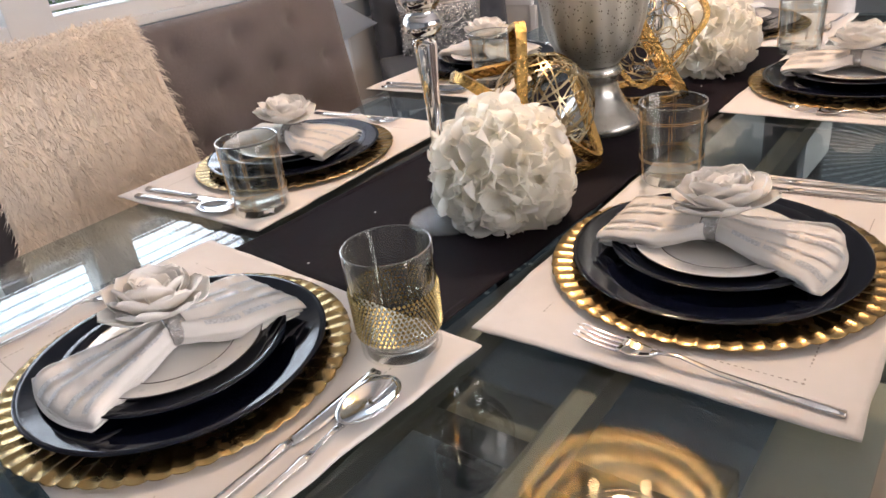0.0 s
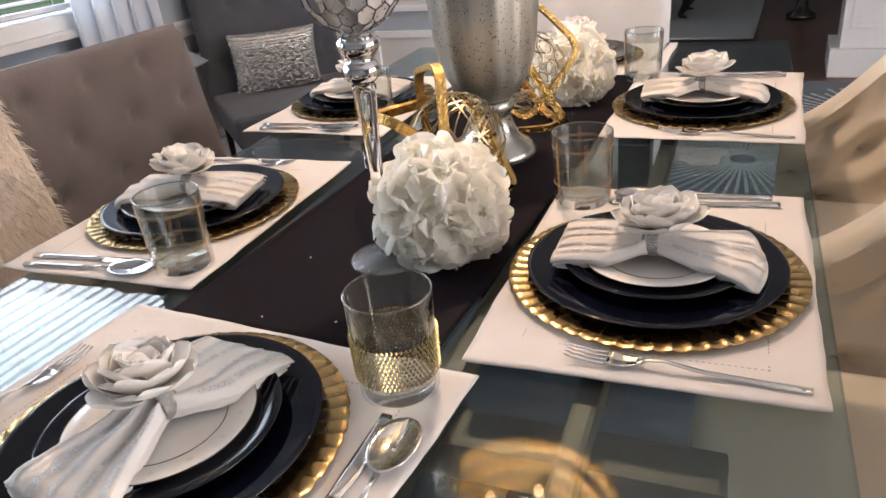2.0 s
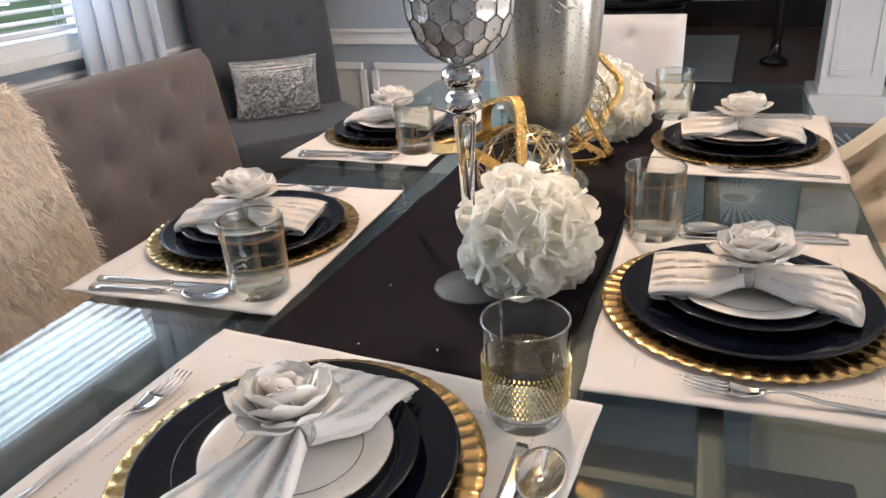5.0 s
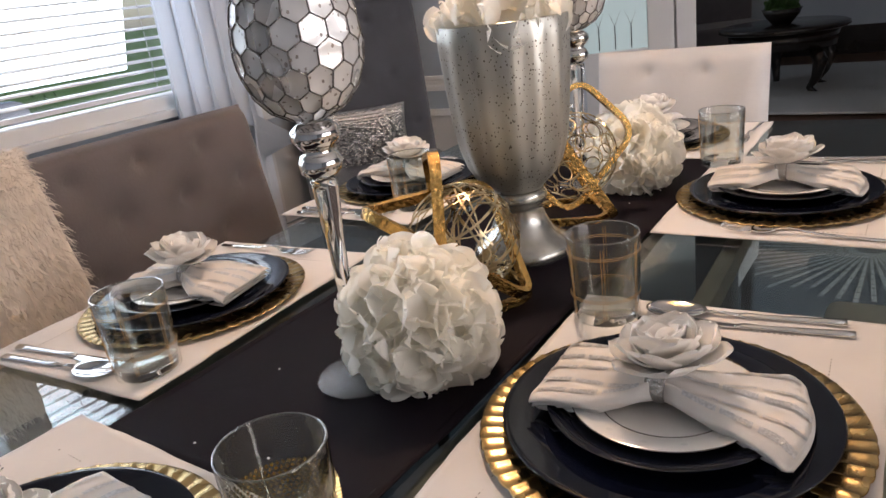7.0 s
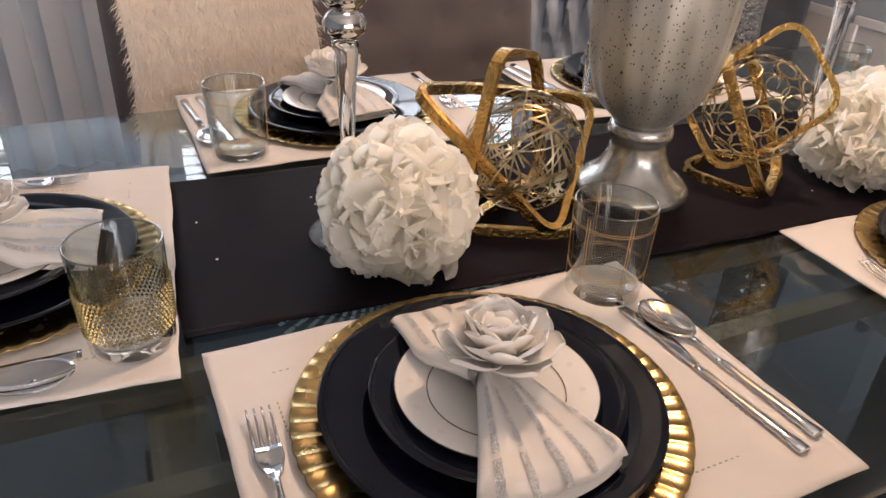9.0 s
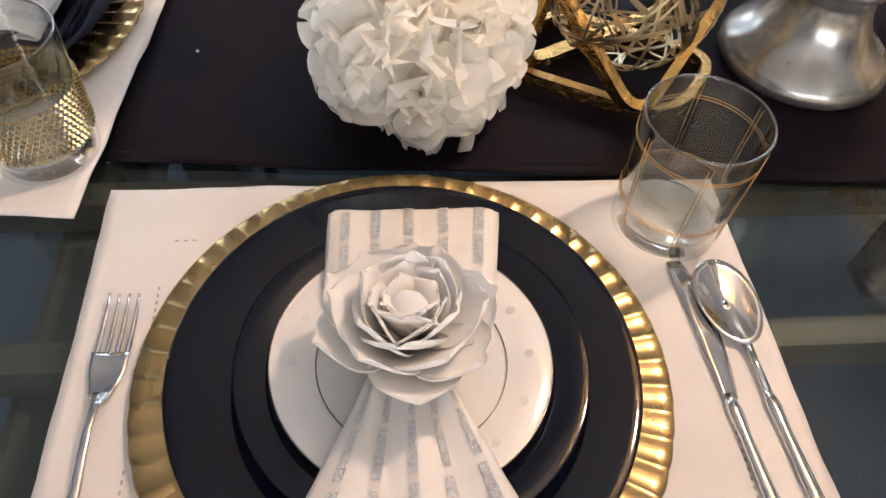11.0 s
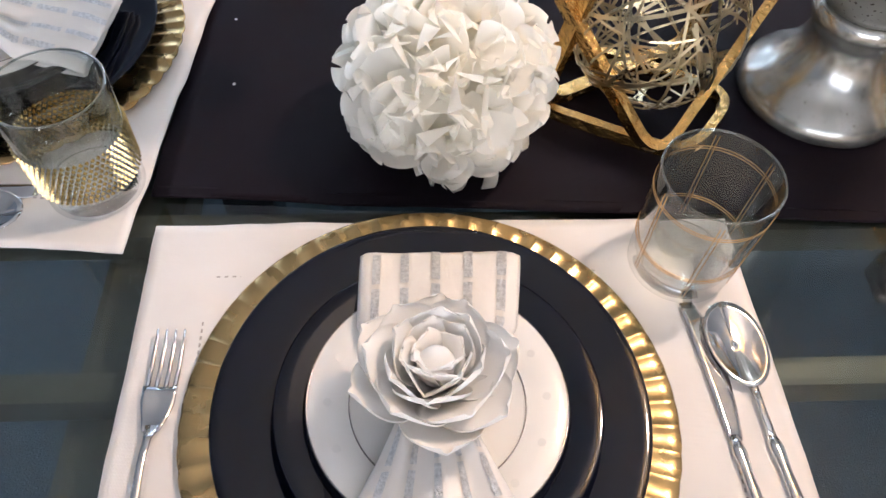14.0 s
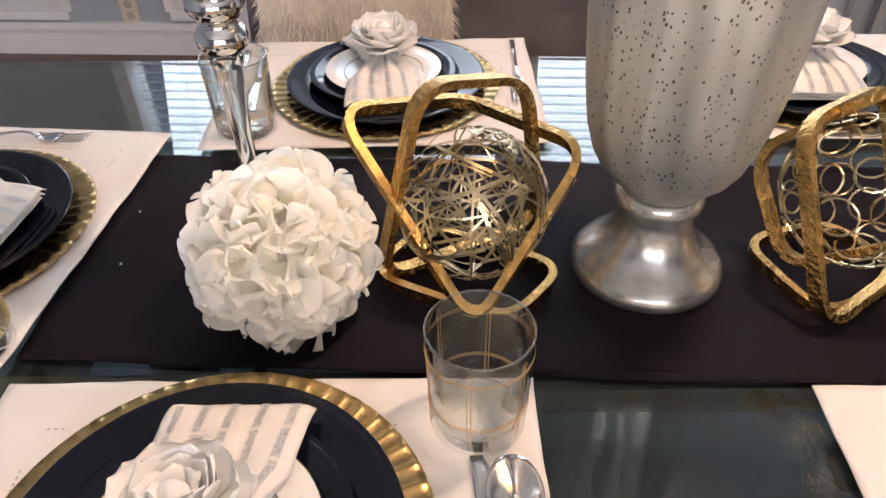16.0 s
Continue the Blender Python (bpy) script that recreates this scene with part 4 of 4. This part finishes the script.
def gold_cage(centre, frames, label, shift):
    frames = [[tuple(Vector(c) + Vector(shift)) for c in fr] for fr in frames]
    centre = Vector(centre) + Vector(shift)
    cg = thing("gold_cage_ornament", Matrix.Translation(centre), label, "ornament", "gold cage ornaments")
    for fr in frames:
        cs = [Vector(c) - Vector(centre) for c in fr]
        mid = sum(cs, Vector()) / len(cs)
        nrm = (cs[1] - cs[0]).cross(cs[2] - cs[1]).normalized()
        bm = tube(bmesh.new(), rounded_loop(cs, 0.04, 8), 0.0105, 4, True, 0.6, up=lambda p: Vector(p) - mid)
        ob = part("frame", bm, GOLD_LEAF, cg, "hammered gold leaf metal frame", smooth=False)
    return cg


cageA = gold_cage((0.183, -0.03, T + 0.003), [
    [(0.045, 0.016, 0.927), (0.172, 0.135, 0.880), (0.301, 0.0, 0.897), (0.190, -0.125, 0.764)],
    [(0.135, -0.034, 0.982), (0.238, 0.058, 0.945), (0.262, 0.055, 0.762), (0.088, -0.05, 0.762)],
    [(0.075, -0.045, 0.7585), (0.225, -0.112, 0.7585), (0.288, -0.025, 0.7585), (0.13, 0.045, 0.7585)]], "gold metal frame ornament around a woven wire ball", (0.010, 0.014, 0))
cageB = gold_cage((0.56, -0.03, T + 0.003), [
    [(0.587, -0.034, 1.000), (0.622, -0.124, 0.898), (0.515, -0.035, 0.770), (0.478, 0.04, 0.868)],
    [(0.486, -0.026, 0.939), (0.525, -0.122, 0.764), (0.640, -0.03, 0.764), (0.60, 0.06, 0.939)],
    [(0.485, 0.02, 0.7585), (0.535, -0.10, 0.7585), (0.645, -0.04, 0.7585), (0.60, 0.06, 0.7585)]], "gold metal frame ornament around a ball of wire rings", (0.015, 0.022, 0))


def wire_ball(c, r, seed, rings):
    wb = thing("wire_ball", Matrix.Translation(c), "gold ball of linked wire rings" if rings else "gold ball of randomly woven flat wire", "ornament", "wire balls")
    rnd = random.Random(seed)
    if rings:
        n = 46
        for i in range(n):
            zf = 1 - 2 * (i + 0.5) / n
            th = i * 2.39996
            nrm = Vector((math.sqrt(1 - zf * zf) * math.cos(th), math.sqrt(1 - zf * zf) * math.sin(th), zf))
            u = nrm.orthogonal().normalized()
            v = nrm.cross(u)
            rr = r * rnd.uniform(0.21, 0.27)
            part("wire_ring", tube(bmesh.new(), [(nrm * r + (u * math.cos(2 * math.pi * k / 14) + v * math.sin(2 * math.pi * k / 14)) * rr).normalized() * r for k in range(14)], 0.0013, 4, True), WIRE, wb, smooth=False)
    else:
        for i in range(58):
            a = Vector((rnd.gauss(0, 1), rnd.gauss(0, 1), rnd.gauss(0, 1))).normalized()
            u = a.orthogonal().normalized()
            v = a.cross(u)
            h = rnd.uniform(-0.6, 0.6)
            q = math.sqrt(1 - h * h)
            t0, ln = rnd.uniform(0, 6.28), rnd.uniform(1.5, 4.0)
            wide = rnd.choice((0.0013, 0.0016, 0.0024))
            part("wire", tube(bmesh.new(), [(a * h + (u * math.cos(t0 + ln * k / 12) + v * math.sin(t0 + ln * k / 12)) * q) * r * rnd.uniform(0.985, 1.0) for k in range(13)], wide, 4, False, 0.35, up=lambda p: p), WIRE, wb, smooth=False)


wire_ball((0.196, -0.012, 0.846), 0.079, 41, False)
wire_ball((0.580, -0.006, 0.866), 0.076, 42, True)
SPECK = material("white_speck", (0.8, 0.8, 0.78), 0.6)
for sx, sy in ((-0.200, -0.014), (-0.215, 0.085), (-0.06, 0.115), (0.66, -0.075)):
    o = sub("fallen_speck", "speck", lambda: lathe([(0, 0), (0.0018, 0.0004), (0.0012, 0.0018), (0, 0.0022)], 8), SPECK, None)
    o.matrix_world = pose(sx, sy, T + 0.0028)
    tagged(o, "tiny white speck lying on the dark runner", "speck", "specks on the runner")

# ---- chairs ----


def tufted(w, h, d, cols, rows, curve=0.0, depth=0.032):
    """An upholstered slab with buttoned hollows on its front (towards -y), standing on z = 0."""
    buttons = []
    for j in range(rows):
        n = cols - (j % 2)
        for i in range(n):
            buttons.append((w * (i + 0.5 + 0.5 * (j % 2)) / cols - w / 2, h * (0.2 + 0.66 * j / max(1, rows - 1))))
    def front(x, z):
        q = 0.0
        for bx, bz in buttons:
            dd = ((x - bx) ** 2 + (z - bz) ** 2) ** 0.5
            q = max(q, math.exp(-(dd / 0.028) ** 1.0))
        return depth * q
    def f(u, v):
        x, z = w * (u - 0.5), h * v
        ex, ez = min(1, min(u, 1 - u) * w / 0.05), min(1, (1 - v) * h / 0.05)
        rnd = d * 0.5 * (1 - math.sqrt(max(0, 1 - (1 - ex) ** 2))) + d * 0.5 * (1 - math.sqrt(max(0, 1 - (1 - ez) ** 2)))
        return (x, -d / 2 + min(d * 0.48, rnd) + front(x, z) + curve * (2 * u - 1) ** 2, z)
    def g(u, v):
        p = f(u, v)
        ex, ez = min(1, min(u, 1 - u) * w / 0.04), min(1, (1 - v) * h / 0.04)
        return (p[0], d / 2 - 0.4 * d * (1 - min(ex, ez)) ** 2 + curve * (2 * u - 1) ** 2, p[2])
    nx, nz = max(30, int(w / 0.011)), max(24, int(h / 0.011))
    a = grid(nx, nz, f)
    b = grid(max(12, nx // 4), max(10, nz // 4), g)
    edge = bmesh.new()
    for u in (0.0, 1.0):
        vs = [[edge.verts.new(k(u, v / 20)) for v in range(21)] for k in (f, g)]
        for v in range(20):
            edge.faces.new((vs[0][v], vs[0][v + 1], vs[1][v + 1], vs[1][v]))
    vs = [[edge.verts.new(k(u / 20, 1.0)) for u in range(21)] for k in (f, g)]
    for v in range(20):
        edge.faces.new((vs[0][v], vs[0][v + 1], vs[1][v + 1], vs[1][v]))
    whole = join(a, b, edge)
    bmesh.ops.remove_doubles(whole, verts=whole.verts, dist=0.0004)
    bmesh.ops.recalc_face_normals(whole, faces=whole.faces)
    return whole, buttons, front


def chair(name, m, w, ma, label, category, cols, rows, back_h=0.52, seat=0.47, depth=0.5, lean=9, group="", d=0.09):
    ch = thing(name, m, label, category, group)
    bm, buttons, front = tufted(w, back_h, d, cols, rows)
    bk = part("backrest", bm, ma, ch)
    bk.matrix_local = pose(0, 0, seat - 0.02, -lean)
    for bx, bz in buttons:
        o = sub("button", "button_" + ma.name, lambda: lathe([(0, 0.0), (0.011, 0.001), (0.010, 0.005), (0.005, 0.008), (0, 0.0085)], 14), ma, bk, pose(bx, -d / 2 + front(bx, bz) + 0.002, bz, 90))
    part("seat", box(bmesh.new(), (0, -depth / 2 - 0.03, seat - 0.07), (w, depth, 0.14), 0.035, seg=4), ma, ch)
    for sx in (-1, 1):
        for yy in (-depth + 0.02, 0.0):
            part("leg", tube(bmesh.new(), [(sx * (w / 2 - 0.04), yy, 0.0), (sx * (w / 2 - 0.04), yy, seat - 0.13)], [0.016, 0.024], 4), DARK_WOOD, ch, smooth=False)
    return ch


settee = chair("tufted_settee", pose(0.205, 0.965, 0, 0, 0, 1), 1.08, GREY_CLOTH, "charcoal grey button-tufted settee at the table", "settee", 6, 4, 0.515, 0.46, 0.5)
chair("dining_chair", pose(1.52, 0.105, 0, 0, 0, -90), 0.49, PALE, "pale grey button-tufted chair at the table end", "chair", 3, 2, 0.475, 0.47, 0.42, 6, "dining chairs")
chair("corner_chair", pose(2.13, 1.82, 0, 0, 0, -40), 0.68, NAVY_CLOTH, "dark slate upholstered armless chair in the corner", "chair", 4, 3, 0.78, 0.42, 0.55, 8)


def barrel_chair(m):
    """Cream chair whose buttoned back wraps round the seat."""
    ch = thing("barrel_chair", m, "cream button-tufted barrel chair pushed to the table", "chair", "cream barrel chairs")
    def shell(u, v, off):
        r = 0.265 + off + 0.045 * v
        run = u * (0.36 + math.pi * 0.265)
        if run < 0.18:
            x, y = -r, 0.18 - run
        elif run < 0.18 + math.pi * 0.265:
            a = math.pi + (run - 0.18) / 0.265
            x, y = r * math.cos(a), r * 1.02 * math.sin(a)
        else:
            x, y = r, run - 0.18 - math.pi * 0.265
        q = max(0.0, min(1.0, (0.19 - y) / 0.44))
        top = 0.60 + 0.345 * q * q * (3 - 2 * q)
        z = 0.36 + (top - 0.36) * v
        d = 0.0
        if off < 0.05:
            for j in range(3):
                for i in range(8):
                    bu, bv = (i + 0.5 + 0.5 * (j % 2)) / 8.2, 0.28 + 0.28 * j
                    d = max(d, math.exp(-((((u - bu) * 1.19) ** 2 + ((v - bv) * 0.5) ** 2) ** 0.5 / 0.042) ** 1.0))
        k = 1 + 0.24 * d
        return Vector((x * k, y * k if y < 0 else y, z))
    n, k = 110, 44
    inner, outer = grid(n, k, lambda u, v: shell(u, v, 0.0)), grid(40, 16, lambda u, v: shell(u, v, 0.075))
    def lip(u, v):
        a, b = shell(u, 1, 0.0), shell(u, 1, 0.075)
        return a.lerp(b, v) + Vector((0, 0, 0.03 * math.sin(math.pi * v)))
    bm = join(inner, outer, grid(60, 8, lip))
    for u in (0.0, 1.0):
        bm = join(bm, grid(6, 16, lambda s, v, u=u: shell(u, v, 0.0).lerp(shell(u, v, 0.075), s)))
    bmesh.ops.remove_doubles(bm, verts=bm.verts, dist=0.0004)
    bmesh.ops.recalc_face_normals(bm, faces=bm.faces)
    back = part("backrest", bm, CREAM, ch)
    for j in range(3):
        for i in range(8):
            p = shell((i + 0.5 + 0.5 * (j % 2)) / 8.2, 0.28 + 0.28 * j, 0.0)
            sub("button", "barrel_button", lambda: lathe([(0, -0.006), (0.009, -0.005), (0.012, 0.0), (0.009, 0.005), (0, 0.006)], 14), CREAM, back, Matrix.Translation((p.x * 0.98, p.y * 0.98, p.z)))
    part("seat", box(bmesh.new(), (0, 0.02, 0.40), (0.52, 0.54, 0.14), 0.04, seg=4), CREAM, ch)
    for sx in (-0.2, 0.2):
        for sy in (-0.18, 0.24):
            part("leg", tube(bmesh.new(), [(sx, sy, 0.0), (sx, sy, 0.335)], [0.016, 0.023], 4), DARK_WOOD, ch, smooth=False)
    return ch


bc = barrel_chair(pose(0.03, -0.695, 0, 0, 0, 2))
copy_thing(bc, pose(0.72, -0.675, 0, 0, 0, 2))

# fur throw over the settee back
throw = thing("fur_throw", pose(0, 0, 0), "long-haired ivory faux fur throw draped over the settee", "throw")


def drape(u, v):
    x = -0.30 + 0.43 * u + 0.012 * math.sin(9 * v + u)
    path = [(0.893, 0.48), (0.925, 0.72), (0.962, 0.91), (1.005, 0.965), (1.055, 0.972), (1.105, 0.94), (1.10, 0.72)]
    s = v * (len(path) - 1)
    i = min(int(s), len(path) - 2)
    f = s - i
    y, z = (path[i][q] * (1 - f) + path[i + 1][q] * f for q in (0, 1))
    return Vector((x, y + 0.006 * noise.noise(Vector((x * 14, z * 14, 0))), z + 0.008 * noise.noise(Vector((x * 9, v * 9, 3)))))


part("backing", grid(40, 60, drape, 0.006), FUR, throw)
rnd = random.Random(8)
hv, hf = [], []
for i in range(17000):
    u, v = rnd.uniform(-0.01, 1.01), rnd.random() * 0.93
    p = drape(min(1, max(0, u)), v)
    e = 0.01
    tu, tv = drape(min(1, u + e), v) - drape(max(0, u - e), v), drape(min(1, max(0, u)), min(1, v + e)) - drape(min(1, max(0, u)), max(0, v - e))
    n = tu.cross(tv).normalized()
    if n.y > 0 and v < 0.5:
        n = -n
    if v >= 0.5 and n.z < 0:
        n = -n
    out = (-1 if u < 0.02 else 1 if u > 0.98 else 0)
    d = (n * 0.55 + Vector((rnd.gauss(0, 0.35) + out * 0.9, rnd.gauss(0, 0.2), -0.75 + rnd.gauss(0, 0.3)))).normalized()
    l = rnd.uniform(0.012, 0.028)
    sd = d.cross(Vector((rnd.gauss(0, 1), rnd.gauss(0, 1), rnd.gauss(0, 1)))).normalized() * 0.0010
    k = len(hv)
    mid = p + d * l * 0.55 + n * 0.003
    hv += [p - sd, p + sd, mid + sd * 0.8, mid - sd * 0.8, p + d * l + Vector((0, 0, -0.006))]
    hf += [(k, k + 1, k + 2, k + 3), (k + 3, k + 2, k + 4)]
tagged(from_data("hair", hv, hf, FUR, throw), kind="stuff")

# sequin cushion on the corner chair
cu = thing("sequin_cushion", look((1.98, 1.70, 0.565), (1.98 + 0.62, 1.70 + 0.5, 0.70)), "silver sequined cushion leaning on the corner chair", "cushion")


def pillow(sign):
    def f(u, v):
        a, b = 2 * u - 1, 2 * v - 1
        puff = 0.065 * ((1 - a ** 4) * (1 - b ** 4)) ** 0.5
        pinch = 1 - 0.06 * (1 - a * a) if abs(b) == 1 else 1
        return (0.2 * a * (1 - 0.05 * (1 - b * b)), 0.14 * b * (1 - 0.05 * (1 - a * a)), sign * puff)
    return f


part("cover", join(grid(40, 28, pillow(1)), grid(40, 28, pillow(-1))), SEQUIN, cu)
bm = bmesh.new()
for j in range(22):
    for i in range(30):
        u, v = (i + 0.5 * (j % 2) + 0.3) / 31, (j + 0.5) / 22
        p = Vector(pillow(1)(u, v)) + Vector((0, 0, 0.0015))
        t = Matrix.Rotation(rnd.uniform(-0.35, 0.35), 3, "X") @ Matrix.Rotation(rnd.uniform(-0.35, 0.35), 3, "Y")
        bm.faces.new([bm.verts.new(p + t @ Vector(c)) for c in ((-0.006, -0.004, 0), (0.006, -0.004, 0), (0.006, 0.004, 0), (-0.006, 0.004, 0))])
part("sequin_face", bm, SEQUIN, cu, smooth=False)

# ---- beyond the room ----
col = thing("panelled_column", pose(4.15, -0.92, 0), "white panelled square column base between rooms", "column", kind="structure")
part("plinth", box(bmesh.new(), (0, 0, 0.08), (0.44, 0.44, 0.16), 0.01), WHITE, col, smooth=False)
part("shaft", box(bmesh.new(), (0, 0, 1.38), (0.34, 0.34, 2.44), 0.006), WHITE, col, smooth=False)
part("cap", box(bmesh.new(), (0, 0, 1.02), (0.42, 0.42, 0.06), 0.012), WHITE, col, smooth=False)
for zz, hh in ((0.58, 0.62),):
    for s, sz in (((-0.172, 0.11, zz), (0.014, 0.03, hh)), ((-0.172, -0.11, zz), (0.014, 0.03, hh)), ((-0.1715, 0, zz + hh / 2 - 0.015), (0.013, 0.19, 0.03)), ((-0.1715, 0, zz - hh / 2 + 0.015), (0.013, 0.19, 0.03))):
        part("moulding", box(bmesh.new(), s, sz, 0.004), WHITE, col, smooth=False)

door = thing("front_door", pose(3.9, 1.32, 0, 0, 0, -62), "white front door with leaded glass light", "door", kind="structure")
# emission in the door glass stands in for daylight from behind it
FROST_GLOW = material("glowing_frosted_glass", (0.75, 0.88, 0.88), 0.25, transmission=0.4)
fe = FROST_GLOW.node_tree.nodes["Principled BSDF"]
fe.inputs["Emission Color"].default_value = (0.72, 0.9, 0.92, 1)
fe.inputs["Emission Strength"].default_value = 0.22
for cc, s in (((-0.38, 0, 1.03), (0.16, 0.045, 2.04)), ((0.38, 0, 1.03), (0.16, 0.045, 2.04)), ((0, 0, 0.33), (0.6, 0.044, 0.64)), ((0, 0, 1.97), (0.6, 0.044, 0.16))):
    part("door_stile", box(bmesh.new(), cc, s, 0.005), WHITE, door, smooth=False)
part("leaded_light", box(bmesh.new(), (0, 0, 1.27), (0.6, 0.02, 1.24), 0), FROST_GLOW, door, smooth=False)
bm = bmesh.new()
for x in (-0.2, -0.1, 0.0, 0.1, 0.2):
    tube(bm, [(x, -0.013, 0.66), (x, -0.013, 0.80)], 0.004, 4)
    tube(bm, [(x, -0.013, 1.0), (x, -0.013, 1.88)], 0.004, 4)
    tube(bm, [(x, -0.013, 0.80), (x + 0.04, -0.013, 0.90), (x, -0.013, 1.0), (x - 0.04, -0.013, 0.90)], 0.004, 4, True)
part("lead_came", bm, DARK_WOOD, door, smooth=False)
part("door_handle", tube(bmesh.new(), [(-0.38, -0.03, 1.0), (-0.38, -0.06, 1.0), (-0.30, -0.06, 1.0)], 0.012, 8), material("brass", (0.6, 0.42, 0.18), 0.25, 1), door)
for x in (-0.53, 0.53):
    tagged(part("trim", box(bmesh.new(), (0, 0, 1.05), (0.12, 0.08, 2.1), 0.008, pose(3.9, 1.32, 0, 0, 0, -62) @ pose(x, 0, 0)), WHITE, smooth=False), "white painted door trim", "trim", kind="structure")

rt = thing("round_side_table", pose(6.0, 0.62, 0), "round black carved wooden table on curved legs", "side table")
part("tabletop", lathe([(0, 0.49), (0.46, 0.49), (0.49, 0.505), (0.485, 0.53), (0.46, 0.54), (0, 0.54)], 48), DARK_WOOD, rt)
part("apron", lathe([(0.30, 0.36), (0.40, 0.36), (0.42, 0.489), (0.36, 0.489), (0.30, 0.36)], 40), DARK_WOOD, rt)
for k in range(5):
    a = 2 * math.pi * k / 5 + 0.3
    part("leg", tube(bmesh.new(), [(r * math.cos(a), r * math.sin(a), z) for r, z in ((0.33, 0.36), (0.40, 0.26), (0.36, 0.13), (0.30, 0.05), (0.36, 0.0))], [0.05, 0.055, 0.035, 0.026, 0.035], 8), DARK_WOOD, rt)
bow = thing("decor_bowl", pose(5.95, 0.62, 0.541), "dark bowl with green leaves on the side table", "bowl")
part("bowl", lathe([(0, 0), (0.07, 0.0), (0.13, 0.07), (0.15, 0.12), (0.14, 0.12), (0.11, 0.06), (0, 0.02)], 32), DARK_WOOD, bow)
petal_cloud("leaves", bow, (0, 0, 0.12), 0.12, 64, 0.09, 55, LEAF, 0.7, True)
wr = cloth("pale_rug", 4.95, 7.2, -0.25, 1.6, 0.001, 0.012, RUG_WHITE, 0.002, 9)
tagged(wr, "pale grey shaggy rug in the next room", "rug")
ch2 = thing("far_sofa", pose(7.2, 1.9, 0, 0, 0, -60), "grey sofa in the next room", "sofa")
part("base", box(bmesh.new(), (0, 0, 0.24), (1.8, 0.8, 0.4), 0.05, seg=3), GREY_CLOTH, ch2)
part("backrest", box(bmesh.new(), (0, 0.36, 0.6), (1.8, 0.2, 0.5), 0.06, seg=3), GREY_CLOTH, ch2)
bal = thing("turned_stand", pose(5.8, -0.55, 0), "dark twisted wooden stand on the floor", "stand")
part("post", lathe([(0, 0), (0.11, 0.0), (0.11, 0.04), (0.05, 0.07), (0.035, 0.2), (0.05, 0.3), (0.035, 0.4), (0.05, 0.5), (0.035, 0.6), (0.05, 0.7), (0.035, 0.85), (0.06, 0.95), (0, 0.96)], 20), DARK_WOOD, bal)
tagged(block("baseboard_far", (7.98, -0.3, 0.14), (0.03, 6.5, 0.28), DARK_WOOD), "dark wooden skirting along the far wall", "baseboard", kind="structure")

# chandelier over the table
cl = thing("chandelier", pose(0.62, 0.08, 1.88), "ribbed amber glass chandelier bowl with warm bulbs", "chandelier")
AMBER = translucent(material("amber_glass", (0.90, 0.72, 0.40), 0.12, 0, 30, 0.1, 0.2, 60, coat=0.5), 0.6, (0.95, 0.78, 0.45))
BULB = material("bulb_glow", (1, 0.8, 0.5), 0.5)
be = BULB.node_tree.nodes["Principled BSDF"]
be.inputs["Emission Color"].default_value, be.inputs["Emission Strength"].default_value = (1.0, 0.72, 0.42, 1), 6.0
for q in range(5):
    r0, z0 = 0.265 - 0.028 * q, 0.054 * q
    part("glass_tier", lathe([(r0 - 0.012, z0 + 0.008), (r0, z0), (r0 + 0.010, z0 + 0.02), (r0, z0 + 0.045), (r0 - 0.012, z0 + 0.05), (r0 - 0.012, z0 + 0.008)], 144, lambda r, z, a: (r * (1 + 0.045 * abs(math.sin(16 * a))), z)), AMBER, cl)
for q in range(6):
    a = 2 * math.pi * q / 6
    o = part("bulb", lathe([(0, 0), (0.012, 0.004), (0.018, 0.02), (0.012, 0.04), (0, 0.046)], 14), BULB, cl)
    o.matrix_local = pose(0.15 * math.cos(a), 0.15 * math.sin(a), 0.08)
part("ring", tube(bmesh.new(), [(0.15 * math.cos(2 * math.pi * k / 30), 0.15 * math.sin(2 * math.pi * k / 30), 0.135) for k in range(30)], 0.01, 8, True), STEEL, cl)
part("rod", tube(bmesh.new(), [(0, 0, 0.14), (0, 0, 0.72)], 0.01, 8), STEEL, cl)
for q in range(3):
    a = 2 * math.pi * q / 3
    part("arm", tube(bmesh.new(), [(0, 0, 0.25), (0.15 * math.cos(a), 0.15 * math.sin(a), 0.135)], 0.006, 6), STEEL, cl)
